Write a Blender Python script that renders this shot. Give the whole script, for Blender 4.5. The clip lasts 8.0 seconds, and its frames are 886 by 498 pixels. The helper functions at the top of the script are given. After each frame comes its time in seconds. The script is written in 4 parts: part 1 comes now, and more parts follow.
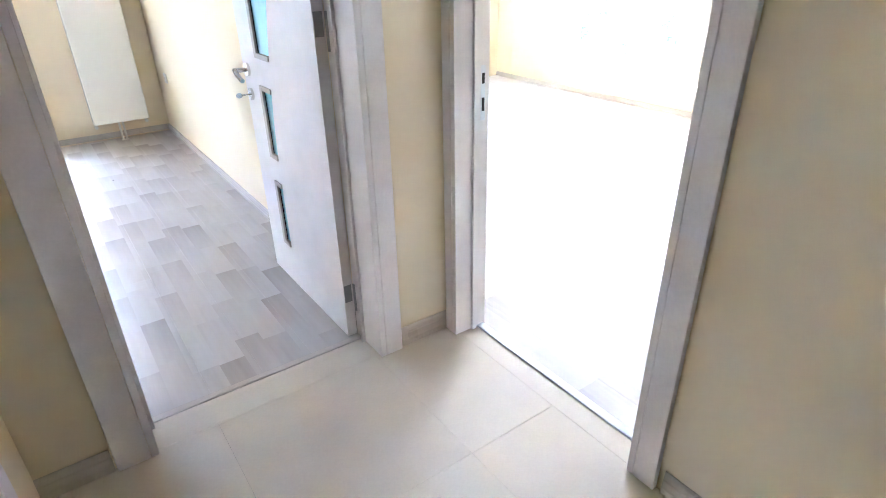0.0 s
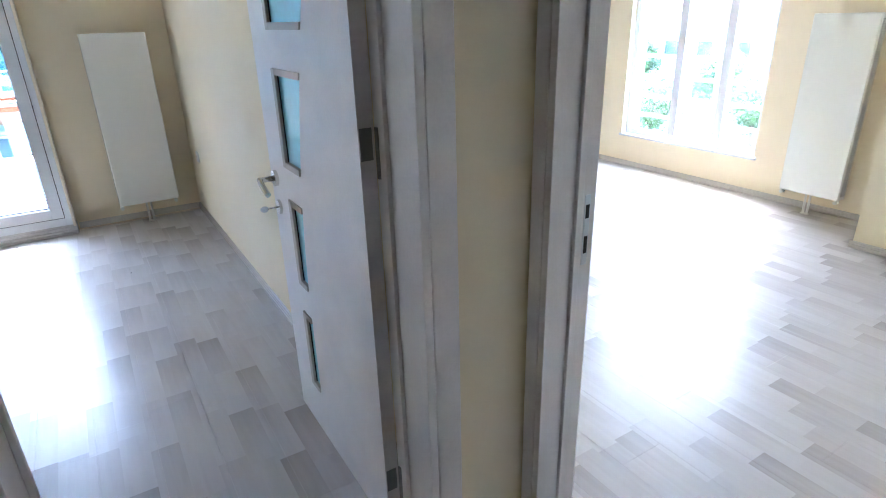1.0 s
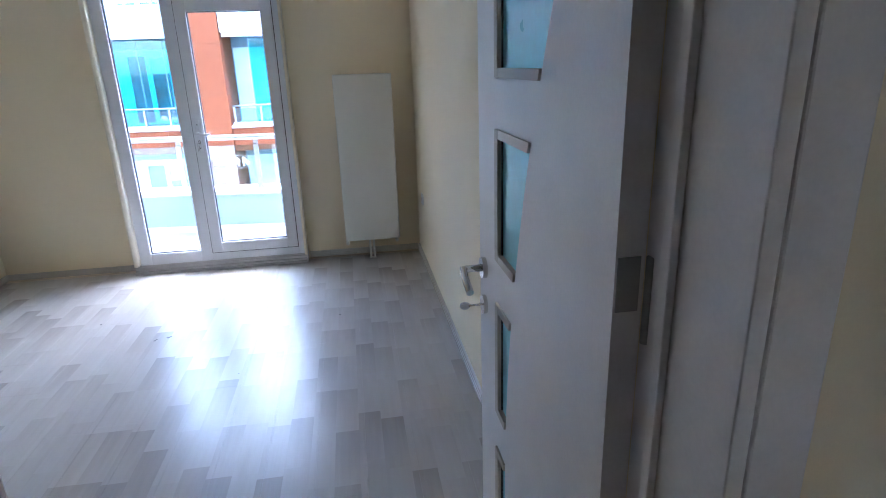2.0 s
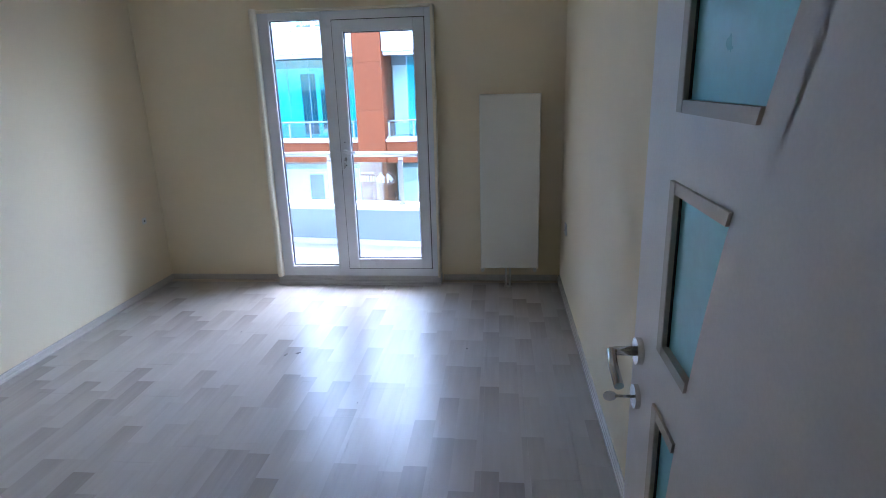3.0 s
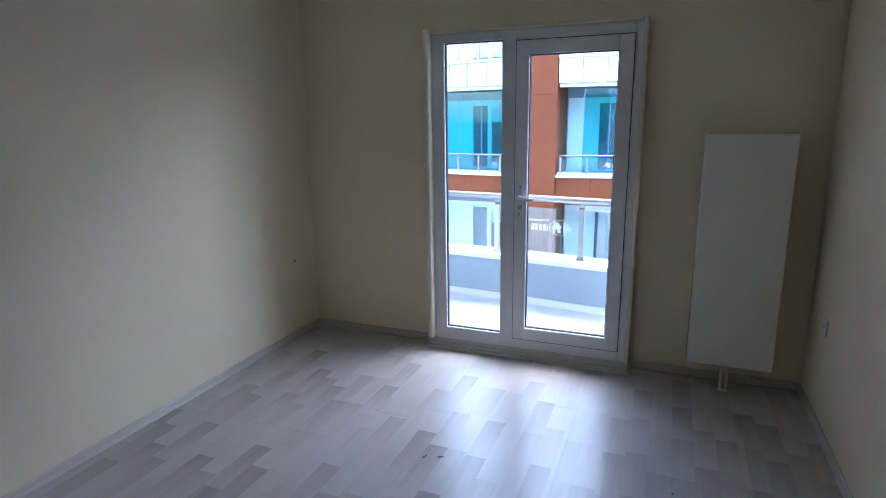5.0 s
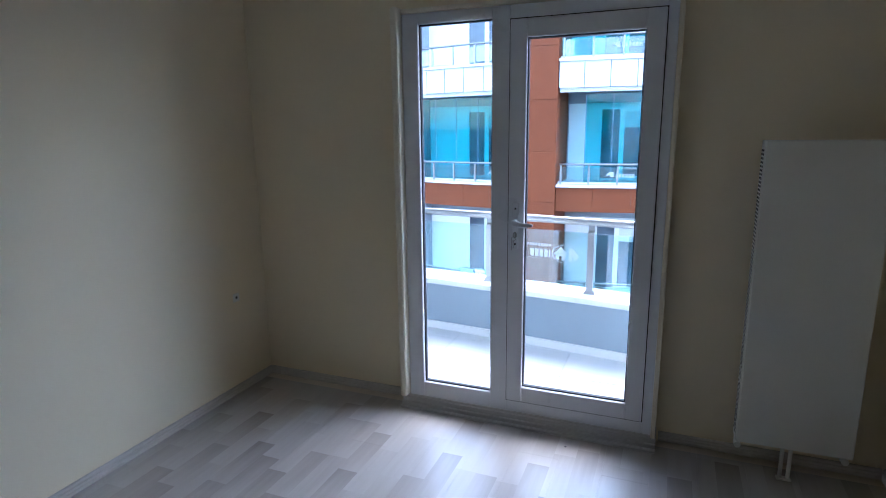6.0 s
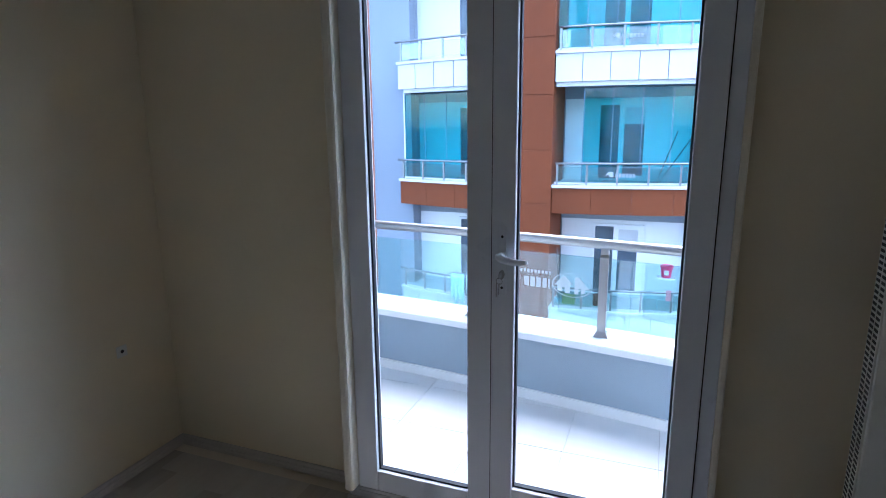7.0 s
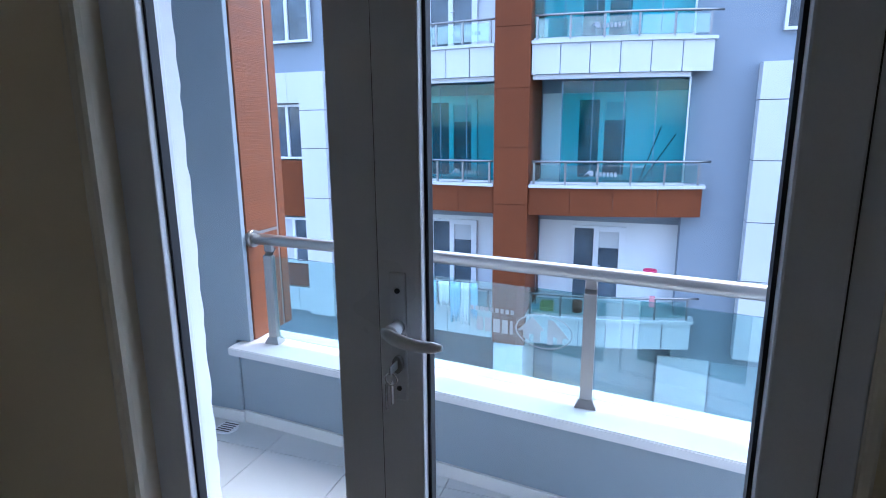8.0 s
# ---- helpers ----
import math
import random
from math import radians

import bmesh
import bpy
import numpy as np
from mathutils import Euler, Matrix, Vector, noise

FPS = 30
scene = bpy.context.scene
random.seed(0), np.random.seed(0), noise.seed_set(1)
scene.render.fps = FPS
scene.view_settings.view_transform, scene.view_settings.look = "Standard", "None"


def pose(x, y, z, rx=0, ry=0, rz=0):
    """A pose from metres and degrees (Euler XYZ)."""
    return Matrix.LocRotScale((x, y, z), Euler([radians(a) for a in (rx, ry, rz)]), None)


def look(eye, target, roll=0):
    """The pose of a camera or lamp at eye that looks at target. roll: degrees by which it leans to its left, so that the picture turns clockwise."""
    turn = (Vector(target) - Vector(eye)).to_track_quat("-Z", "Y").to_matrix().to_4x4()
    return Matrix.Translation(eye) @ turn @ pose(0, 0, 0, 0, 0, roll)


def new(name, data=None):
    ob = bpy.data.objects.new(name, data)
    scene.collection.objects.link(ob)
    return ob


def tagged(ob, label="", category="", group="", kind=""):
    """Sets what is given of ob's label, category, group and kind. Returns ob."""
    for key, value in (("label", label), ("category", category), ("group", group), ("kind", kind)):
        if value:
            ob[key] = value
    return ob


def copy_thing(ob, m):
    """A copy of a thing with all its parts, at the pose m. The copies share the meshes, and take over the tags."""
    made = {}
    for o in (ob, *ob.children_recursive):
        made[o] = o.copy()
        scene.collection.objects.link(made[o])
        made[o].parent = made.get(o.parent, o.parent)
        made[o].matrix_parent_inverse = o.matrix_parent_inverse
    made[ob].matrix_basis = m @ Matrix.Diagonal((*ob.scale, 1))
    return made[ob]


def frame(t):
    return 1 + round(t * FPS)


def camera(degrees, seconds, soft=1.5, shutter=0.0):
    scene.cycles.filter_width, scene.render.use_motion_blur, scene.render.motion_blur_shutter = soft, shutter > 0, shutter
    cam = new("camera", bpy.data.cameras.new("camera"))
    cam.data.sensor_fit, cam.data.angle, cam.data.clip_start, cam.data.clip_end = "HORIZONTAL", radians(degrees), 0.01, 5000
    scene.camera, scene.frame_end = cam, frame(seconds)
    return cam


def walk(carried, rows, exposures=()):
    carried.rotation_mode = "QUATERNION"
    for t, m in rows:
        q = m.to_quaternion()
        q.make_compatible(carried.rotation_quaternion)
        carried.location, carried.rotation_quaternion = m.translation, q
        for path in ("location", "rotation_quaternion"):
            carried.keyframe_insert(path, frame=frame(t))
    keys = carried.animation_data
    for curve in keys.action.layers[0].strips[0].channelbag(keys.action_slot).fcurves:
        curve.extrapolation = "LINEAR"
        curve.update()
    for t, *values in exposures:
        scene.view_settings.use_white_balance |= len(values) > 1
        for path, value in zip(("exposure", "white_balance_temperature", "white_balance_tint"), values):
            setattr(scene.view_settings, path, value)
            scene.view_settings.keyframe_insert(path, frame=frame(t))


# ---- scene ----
cam = camera(75.7, 8.0, soft=0.95)
PATH = [
    (0, (0.55, 0.776, 1.377), (1.573, 2.228, 0.456), -1.1),
    (0.5, (0.676, 1.014, 1.44), (1.708, 2.484, 0.56), -1.0),
    (1, (0.805, 1.356, 1.453), (1.775, 2.934, 0.698), -1.6),
    (1.5, (0.944, 1.645, 1.461), (1.528, 3.433, 0.783), -1.4),
    (1.7, (0.993, 1.765, 1.460), (1.432, 3.603, 0.808), -1.8),
    (2.8, (1.019, 2.148, 1.485), (0.968, 4.065, 0.916), -1.4),
    (3, (1.037, 2.191, 1.484), (0.842, 4.102, 0.928), -1.7),
    (3.5, (1.038, 2.275, 1.49), (0.468, 4.116, 0.957), -1.3),
    (4, (0.906, 2.439, 1.496), (0.196, 4.245, 1.014), -0.9),
    (4.5, (0.829, 2.678, 1.499), (0.102, 4.484, 1.04), -0.8),
    (6, (0.582, 3.751, 1.467), (-0.145, 5.567, 1.051), -0.7),
    (6.5, (0.496, 4.191, 1.463), (-0.228, 6.008, 1.043), -0.7),
    (7, (0.385, 4.604, 1.440), (-0.324, 6.426, 1.016), -0.6),
    (7.5, (0.351, 5.047, 1.391), (-0.307, 6.887, 0.966), -0.5),
    (8, (0.277, 5.517, 1.353), (-0.367, 7.362, 0.927), -0.5),
]
EXPOSURES = [(0, 7.13, 5910, 16), (0.5, 6.71, 5760, 14), (1, 5.87, 5610, 12), (1.5, 5.38, 5460, 13), (3, 4.57, 5500, 14), (3.5, 4.31, 5500, 14), (4, 4.15, 5520, 14), (4.5, 4.06, 5550, 14), (6, 3.67, 5480, 13), (6.5, 3.5, 5520, 14), (7, 3.27, 5580, 14), (7.5, 2.91, 5620, 14), (8, 2.66, 5600, 14)]
walk(cam, [(t, look(eye, target, roll)) for t, eye, target, roll in PATH], EXPOSURES)

# ---- world and sun: a bright overcast day ----
SUN_FROM = Vector((0.40, 0.50, 1.35)).normalized()
world = bpy.data.worlds.new("overcast_sky")
scene.world = world
world.use_nodes = True
wn = world.node_tree
sky = wn.nodes.new("ShaderNodeTexSky")
sky.sky_type, sky.sun_disc = "NISHITA", False
sky.sun_elevation = math.asin(SUN_FROM.z)
sky.sun_rotation = math.atan2(SUN_FROM.x, SUN_FROM.y)
sky.air_density, sky.dust_density, sky.ozone_density = 1.0, 2.0, 1.0
wn.links.new(sky.outputs[0], wn.nodes["Background"].inputs[0])
wn.nodes["Background"].inputs[1].default_value = 0.15
sun = new("sun", bpy.data.lights.new("sun", "SUN"))
sun.data.energy, sun.data.angle, sun.data.color = 0.65, radians(100), (0.92, 0.97, 1.0)
sun.matrix_world = look(SUN_FROM * 50, (0, 0, 0))


# ---- materials ----
def shader(name):
    m = bpy.data.materials.new(name)
    m.use_nodes = True
    return m, m.node_tree, m.node_tree.nodes["Principled BSDF"]


def node(tree, kind, **values):
    n = tree.nodes.new("ShaderNode" + kind)
    for key, value in values.items():
        n.inputs[key.replace("_", " ")].default_value = value
    return n


def math_node(tree, op, a, b=None):
    n = tree.nodes.new("ShaderNodeMath")
    n.operation = op
    for k, v in enumerate((a, b)):
        if v is None:
            continue
        if isinstance(v, (int, float)):
            n.inputs[k].default_value = v
        else:
            tree.links.new(v, n.inputs[k])
    return n.outputs[0]


def ramp(tree, fac, stops):
    r = tree.nodes.new("ShaderNodeValToRGB")
    while len(r.color_ramp.elements) < len(stops):
        r.color_ramp.elements.new(0.5)
    for e, (p, c) in zip(r.color_ramp.elements, stops):
        e.position, e.color = p, (*c, 1)
    tree.links.new(fac, r.inputs[0])
    return r.outputs[0]


def bump(tree, bsdf, height, strength=0.2, distance=0.002):
    b = tree.nodes.new("ShaderNodeBump")
    b.inputs["Strength"].default_value, b.inputs["Distance"].default_value = strength, distance
    tree.links.new(height, b.inputs["Height"])
    tree.links.new(b.outputs[0], bsdf.inputs["Normal"])


def world_place(tree):
    return tree.nodes.new("ShaderNodeNewGeometry").outputs["Position"]


def plain(name, colour, rough=0.5, metal=0.0, fine=200.0, coarse=3.0, vary=0.06, relief=0.05, depth=0.001, pieces=0.0):
    """A painted or cast surface with grain, large soft stains and fine relief; pieces: how much single pieces differ."""
    m, t, b = shader(name)
    pos = world_place(t)
    n1 = node(t, "TexNoise", Scale=coarse, Detail=4.0)
    n2 = node(t, "TexNoise", Scale=fine, Detail=2.0)
    t.links.new(pos, n1.inputs["Vector"])
    t.links.new(pos, n2.inputs["Vector"])
    mix = math_node(t, "ADD", math_node(t, "MULTIPLY", n1.outputs[0], 0.7), math_node(t, "MULTIPLY", n2.outputs[0], 0.3))
    if pieces:
        info = t.nodes.new("ShaderNodeObjectInfo")
        mix = math_node(t, "ADD", mix, math_node(t, "MULTIPLY", math_node(t, "SUBTRACT", info.outputs["Random"], 0.5), pieces))
    lo = [max(0, c * (1 - vary * 2)) for c in colour]
    hi = [min(1, c * (1 + vary * 2)) for c in colour]
    t.links.new(ramp(t, mix, [(0.25, lo), (0.75, hi)]), b.inputs["Base Color"])
    r = math_node(t, "ADD", math_node(t, "MULTIPLY", n1.outputs[0], 0.15), rough - 0.075)
    t.links.new(r, b.inputs["Roughness"])
    b.inputs["Metallic"].default_value = metal
    if relief:
        bump(t, b, n2.outputs[0], relief, depth)
    return m


def laminate(name):
    """Greyed oak laminate printed as two strips to the board, strips running along y."""
    m, t, b = shader(name)
    sep = t.nodes.new("ShaderNodeSeparateXYZ")
    t.links.new(world_place(t), sep.inputs[0])
    row = math_node(t, "FLOOR", math_node(t, "DIVIDE", math_node(t, "ADD", sep.outputs[0], 20.0), 0.0965))
    wn1 = t.nodes.new("ShaderNodeTexWhiteNoise")
    wn1.noise_dimensions = "1D"
    t.links.new(row, wn1.inputs["W"])
    shift = math_node(t, "MULTIPLY", wn1.outputs["Value"], 7.0)
    along = math_node(t, "ADD", sep.outputs[1], shift)
    col = math_node(t, "FLOOR", math_node(t, "DIVIDE", along, 0.33))
    comb = t.nodes.new("ShaderNodeCombineXYZ")
    t.links.new(row, comb.inputs[0])
    t.links.new(col, comb.inputs[1])
    wn2 = t.nodes.new("ShaderNodeTexWhiteNoise")
    t.links.new(comb.outputs[0], wn2.inputs["Vector"])
    grain_place = t.nodes.new("ShaderNodeCombineXYZ")
    t.links.new(math_node(t, "MULTIPLY", sep.outputs[0], 48.0), grain_place.inputs[0])
    t.links.new(math_node(t, "MULTIPLY", along, 3.4), grain_place.inputs[1])
    t.links.new(math_node(t, "MULTIPLY", wn2.outputs["Value"], 30.0), grain_place.inputs[2])
    grain = node(t, "TexNoise", Scale=1.0, Detail=3.0, Roughness=0.5)
    t.links.new(grain_place.outputs[0], grain.inputs["Vector"])
    cloud_place = t.nodes.new("ShaderNodeCombineXYZ")
    t.links.new(math_node(t, "MULTIPLY", sep.outputs[0], 11.0), cloud_place.inputs[0])
    t.links.new(math_node(t, "MULTIPLY", along, 2.4), cloud_place.inputs[1])
    t.links.new(math_node(t, "MULTIPLY", wn2.outputs["Value"], 1.6), cloud_place.inputs[2])
    cloud = node(t, "TexNoise", Scale=1.0, Detail=1.5)
    t.links.new(cloud_place.outputs[0], cloud.inputs["Vector"])
    # each strip runs from a dark end to a paler one, as in the printed decor
    f = math_node(t, "FRACT", math_node(t, "DIVIDE", along, 0.33))
    fade = math_node(t, "MULTIPLY", math_node(t, "SUBTRACT", f, 0.5), math_node(t, "MULTIPLY", wn2.outputs["Value"], 0.40))
    strip = math_node(t, "MULTIPLY", math_node(t, "POWER", wn2.outputs["Value"], 2.6), 0.31)
    soft = math_node(t, "ADD", math_node(t, "MULTIPLY", grain.outputs[0], 0.24), math_node(t, "MULTIPLY", cloud.outputs[0], 0.34))
    tone = math_node(t, "ADD", math_node(t, "ADD", strip, fade), soft)
    info = t.nodes.new("ShaderNodeObjectInfo")
    tone = math_node(t, "ADD", tone, math_node(t, "MULTIPLY", info.outputs["Random"], 0.05))
    t.links.new(ramp(t, tone, [(0.12, (0.585, 0.545, 0.505)), (0.36, (0.52, 0.475, 0.43)), (0.60, (0.42, 0.372, 0.33)), (0.85, (0.32, 0.275, 0.24))]), b.inputs["Base Color"])
    t.links.new(math_node(t, "ADD", math_node(t, "MULTIPLY", cloud.outputs[0], 0.06), 0.27), b.inputs["Roughness"])
    b.inputs["Specular IOR Level"].default_value = 0.40
    bump(t, b, grain.outputs[0], 0.02, 0.0004)
    return m


def wood_clad(name, light, dark):
    """Wood-look cladding board with wavy level grain."""
    m, t, b = shader(name)
    sep = t.nodes.new("ShaderNodeSeparateXYZ")
    t.links.new(world_place(t), sep.inputs[0])
    c = t.nodes.new("ShaderNodeCombineXYZ")
    t.links.new(math_node(t, "MULTIPLY", sep.outputs[0], 6.0), c.inputs[0])
    t.links.new(math_node(t, "MULTIPLY", sep.outputs[1], 6.0), c.inputs[1])
    t.links.new(math_node(t, "MULTIPLY", sep.outputs[2], 260.0), c.inputs[2])
    n = node(t, "TexNoise", Scale=1.0, Detail=3.0, Distortion=0.35)
    t.links.new(c.outputs[0], n.inputs["Vector"])
    t.links.new(ramp(t, n.outputs[0], [(0.3, dark), (0.6, light)]), b.inputs["Base Color"])
    b.inputs["Roughness"].default_value = 0.5
    bump(t, b, n.outputs[0], 0.4, 0.003)
    return m


def pane_glass(name, tint, gloss=1.0, rough=0.0):
    """Thin sheet of glass: tinted clear, with a mirror reflection that grows at grazing angles."""
    m, t, b = shader(name)
    t.nodes.remove(b)
    clear = node(t, "BsdfTransparent", Color=(*tint, 1))
    shine = node(t, "BsdfGlossy", Roughness=rough)
    f = node(t, "LayerWeight", Blend=0.5)
    grazing = math_node(t, "ADD", math_node(t, "MULTIPLY", math_node(t, "POWER", f.outputs["Facing"], 5.0), 0.96), 0.035)
    mix = t.nodes.new("ShaderNodeMixShader")
    t.links.new(math_node(t, "MULTIPLY", grazing, gloss), mix.inputs[0])
    t.links.new(clear.outputs[0], mix.inputs[1])
    t.links.new(shine.outputs[0], mix.inputs[2])
    t.links.new(mix.outputs[0], t.nodes["Material Output"].inputs["Surface"])
    return m


CREAM = plain("cream_wall_paint", (0.875, 0.755, 0.545), 0.75, fine=350, coarse=1.5, vary=0.025, relief=0.15, depth=0.001)
CEILING = plain("white_ceiling_paint", (0.86, 0.85, 0.81), 0.8, vary=0.02)
LAMINATE = laminate("grey_oak_laminate")
SKIRT = plain("grey_oak_skirting", (0.62, 0.56, 0.49), 0.2, fine=60, coarse=2, vary=0.03)
SILL_GREY = plain("grey_threshold_film", (0.60, 0.575, 0.55), 0.3, fine=60, coarse=2, vary=0.03)
SKIRT_TILE = plain("beige_tile_skirting", (0.62, 0.54, 0.44), 0.3, vary=0.05)
HALL_TILE = plain("beige_porcelain_tile", (0.70, 0.61, 0.50), 0.22, fine=120, coarse=4, vary=0.04, pieces=0.03, relief=0.02)
GROUT = plain("beige_grout", (0.70, 0.61, 0.50), 0.8)
DOOR_WHITE = plain("pale_ash_door_film", (0.83, 0.775, 0.745), 0.42, fine=160, coarse=6, vary=0.04, relief=0.1)
BEAD = plain("beige_glazing_bead", (0.56, 0.49, 0.42), 0.45)
DOOR_GLASS = plain("frosted_blue_glass", (0.24, 0.64, 0.72), 0.3, fine=60, coarse=9, vary=0.06)
CHROME = plain("satin_steel", (0.70, 0.67, 0.63), 0.2, metal=1.0, vary=0.03)
DARK_GAP = plain("dark_gasket", (0.02, 0.02, 0.022), 0.6)
HINGE = plain("grey_hinge_metal", (0.36, 0.35, 0.34), 0.45, metal=0.8)
PVC = plain("white_window_plastic", (0.78, 0.79, 0.81), 0.3, vary=0.02, relief=0.02)
CREAM_TRIM = plain("cream_edge_moulding", (0.86, 0.775, 0.62), 0.35, vary=0.02)
RADIATOR = plain("white_radiator_enamel", (0.83, 0.81, 0.73), 0.35, vary=0.015, relief=0.03)
SLOT = plain("radiator_slot_dark", (0.05, 0.048, 0.045), 0.7)
SOCKET = plain("white_socket_plastic", (0.78, 0.76, 0.70), 0.35)
WINDOW_GLASS = pane_glass("clear_window_glass", (0.98, 0.99, 0.99), 0.7)
RAIL_GLASS = pane_glass("green_tinted_balustrade_glass", (0.77, 0.915, 0.905), 3.2)
STEEL = plain("brushed_stainless_steel", (0.42, 0.41, 0.39), 0.36, metal=1.0, fine=300, vary=0.05)
FAR_STEEL = plain("grey_railing_steel", (0.30, 0.30, 0.30), 0.4, metal=1.0, vary=0.05)
MARBLE = plain("white_marble_coping", (0.66, 0.665, 0.67), 0.6, fine=40, coarse=5, vary=0.04)
GREY_WALL = plain("blue_grey_render", (0.275, 0.335, 0.375), 0.85, fine=260, coarse=2, vary=0.05, relief=0.3, depth=0.002)
OUT_WHITE = plain("white_exterior_render", (0.78, 0.79, 0.80), 0.85, fine=260, coarse=2, vary=0.03, relief=0.3, depth=0.002)
TILE_SKIRT = plain("white_tile_skirting", (0.70, 0.70, 0.68), 0.4, vary=0.05)
BALCONY_TILE = plain("pale_balcony_tile", (0.61, 0.62, 0.61), 0.35, fine=120, coarse=3, vary=0.03, pieces=0.15)
TILE_JOINT = plain("grey_tile_joint", (0.44, 0.445, 0.44), 0.9)
CLAD_NEAR = wood_clad("orange_brown_wood_cladding", (0.235, 0.070, 0.020), (0.105, 0.028, 0.008))
CLAD_BROWN = plain("brown_facade_panel", (0.178, 0.047, 0.016), 0.7, fine=30, coarse=2, vary=0.07, pieces=0.3)
CLAD_BROWN.node_tree.nodes["Principled BSDF"].inputs["Specular IOR Level"].default_value = 0.2
BROWN_JOINT = plain("dark_brown_joint", (0.085, 0.026, 0.010), 0.8)
CLAD_WHITE = plain("white_facade_panel", (0.64, 0.645, 0.65), 0.4, fine=60, coarse=1, vary=0.02, pieces=0.15)
LAVENDER = plain("lavender_grey_render", (0.265, 0.302, 0.345), 0.85, fine=40, coarse=0.5, vary=0.04)
BACK_WALL = plain("white_balcony_wall", (0.76, 0.77, 0.78), 0.8, vary=0.02)
CYAN_GLASS = pane_glass("cyan_tinted_glass", (0.39, 0.80, 0.825), 1.0)
CYAN_EDGE = plain("dark_glass_edge", (0.09, 0.19, 0.27), 0.3)
# the strong blotches in its colour stand in for reflections in the panes
DARK_GLASS = plain("dark_window_glass", (0.085, 0.11, 0.135), 0.05, fine=9, coarse=1.7, vary=0.4, relief=0)
SHUTTER = plain("pale_blue_grey_shutter", (0.36, 0.43, 0.47), 0.6, vary=0.05)
CURTAIN = plain("pale_net_curtain", (0.55, 0.56, 0.57), 0.9, fine=60)


def etched_film(name, colour, cover):
    """Thin translucent film on glass: part of the light passes straight through."""
    m, t, b = shader(name)
    b.inputs["Base Color"].default_value, b.inputs["Roughness"].default_value = (*colour, 1), 0.7
    clear = node(t, "BsdfTransparent")
    mix = node(t, "MixShader", Fac=cover)
    t.links.new(clear.outputs[0], mix.inputs[1])
    t.links.new(b.outputs[0], mix.inputs[2])
    t.links.new(mix.outputs[0], t.nodes["Material Output"].inputs["Surface"])
    return m


LETTER = etched_film("white_etched_film", (0.66, 0.70, 0.70), 0.62)
FAR_LETTER = etched_film("faint_etched_film", (0.62, 0.68, 0.70), 0.42)
ASPHALT = plain("dark_asphalt", (0.055, 0.056, 0.058), 0.9, fine=60, coarse=0.4, vary=0.15)
PINK = plain("pink_bucket_plastic", (0.72, 0.05, 0.16), 0.35)
PINK_CLOTH = plain("faded_pink_cloth", (0.62, 0.27, 0.30), 0.9, coarse=12)
CLOTH_BLUE = plain("pale_blue_cloth", (0.36, 0.60, 0.74), 0.9, coarse=12)
CLOTH_WHITE = plain("white_cloth", (0.78, 0.80, 0.80), 0.9, coarse=12)
GREEN_POT = plain("yellow_green_plastic", (0.42, 0.43, 0.15), 0.5)
STICK = plain("dark_stick", (0.10, 0.09, 0.09), 0.5)
LEAF = plain("tree_leaf_green", (0.07, 0.13, 0.04), 0.7, fine=5, coarse=0.6, vary=0.3)
BARK = plain("tree_bark", (0.14, 0.10, 0.07), 0.9, vary=0.2)
ROOF_TILE = plain("red_roof_tile", (0.32, 0.10, 0.06), 0.8, fine=4, vary=0.15)


# ---- building helpers ----
def add_box(bm, lo, hi, bevel=0.0):
    vs = [bm.verts.new((x, y, z)) for x in (lo[0], hi[0]) for y in (lo[1], hi[1]) for z in (lo[2], hi[2])]
    faces = [bm.faces.new([vs[k] for k in q]) for q in ((0, 1, 3, 2), (4, 6, 7, 5), (0, 4, 5, 1), (2, 3, 7, 6), (0, 2, 6, 4), (1, 5, 7, 3))]
    if bevel:
        edges = list({e for f in faces for e in f.edges})
        bmesh.ops.bevel(bm, geom=edges, offset=bevel, segments=2, affect="EDGES", profile=0.5)
    return bm


def boxes(*lohi, bevel=0.0):
    bm = bmesh.new()
    for lo, hi in lohi:
        add_box(bm, lo, hi, bevel)
    return bm


def add_tube(bm, points, radius, sides=12):
    """A round bar along points, closed at the ends."""
    rings = []
    pts = [Vector(p) for p in points]
    for k, p in enumerate(pts):
        d = (pts[min(k + 1, len(pts) - 1)] - pts[max(k - 1, 0)]).normalized()
        side = d.cross(Vector((0, 0, 1)) if abs(d.z) < 0.9 else Vector((1, 0, 0))).normalized()
        up = side.cross(d)
        rings.append([bm.verts.new(p + radius * (math.cos(a) * side + math.sin(a) * up)) for a in [2 * math.pi * q / sides for q in range(sides)]])
    for a, b in zip(rings, rings[1:]):
        for q in range(sides):
            f = bm.faces.new((a[q], a[(q + 1) % sides], b[(q + 1) % sides], b[q]))
            f.smooth = True
    bm.faces.new(rings[0][::-1])
    bm.faces.new(rings[-1])
    return bm


def tube(points, radius, sides=12):
    return add_tube(bmesh.new(), points, radius, sides)


def add_prism(bm, outline, lift):
    """outline: corner points in order; lift: the vector by which it is extruded."""
    a = [bm.verts.new(p) for p in outline]
    b = [bm.verts.new(Vector(p) + Vector(lift)) for p in outline]
    bm.faces.new(a[::-1])
    bm.faces.new(b)
    for k in range(len(a)):
        q = (k + 1) % len(a)
        bm.faces.new((a[k], a[q], b[q], b[k]))
    return bm


def prism(outline, lift):
    return add_prism(bmesh.new(), outline, lift)


def mesh_object(name, bm, material):
    bmesh.ops.recalc_face_normals(bm, faces=bm.faces)
    me = bpy.data.meshes.new(name)
    bm.to_mesh(me)
    bm.free()
    me.materials.append(material)
    return new(name, me)


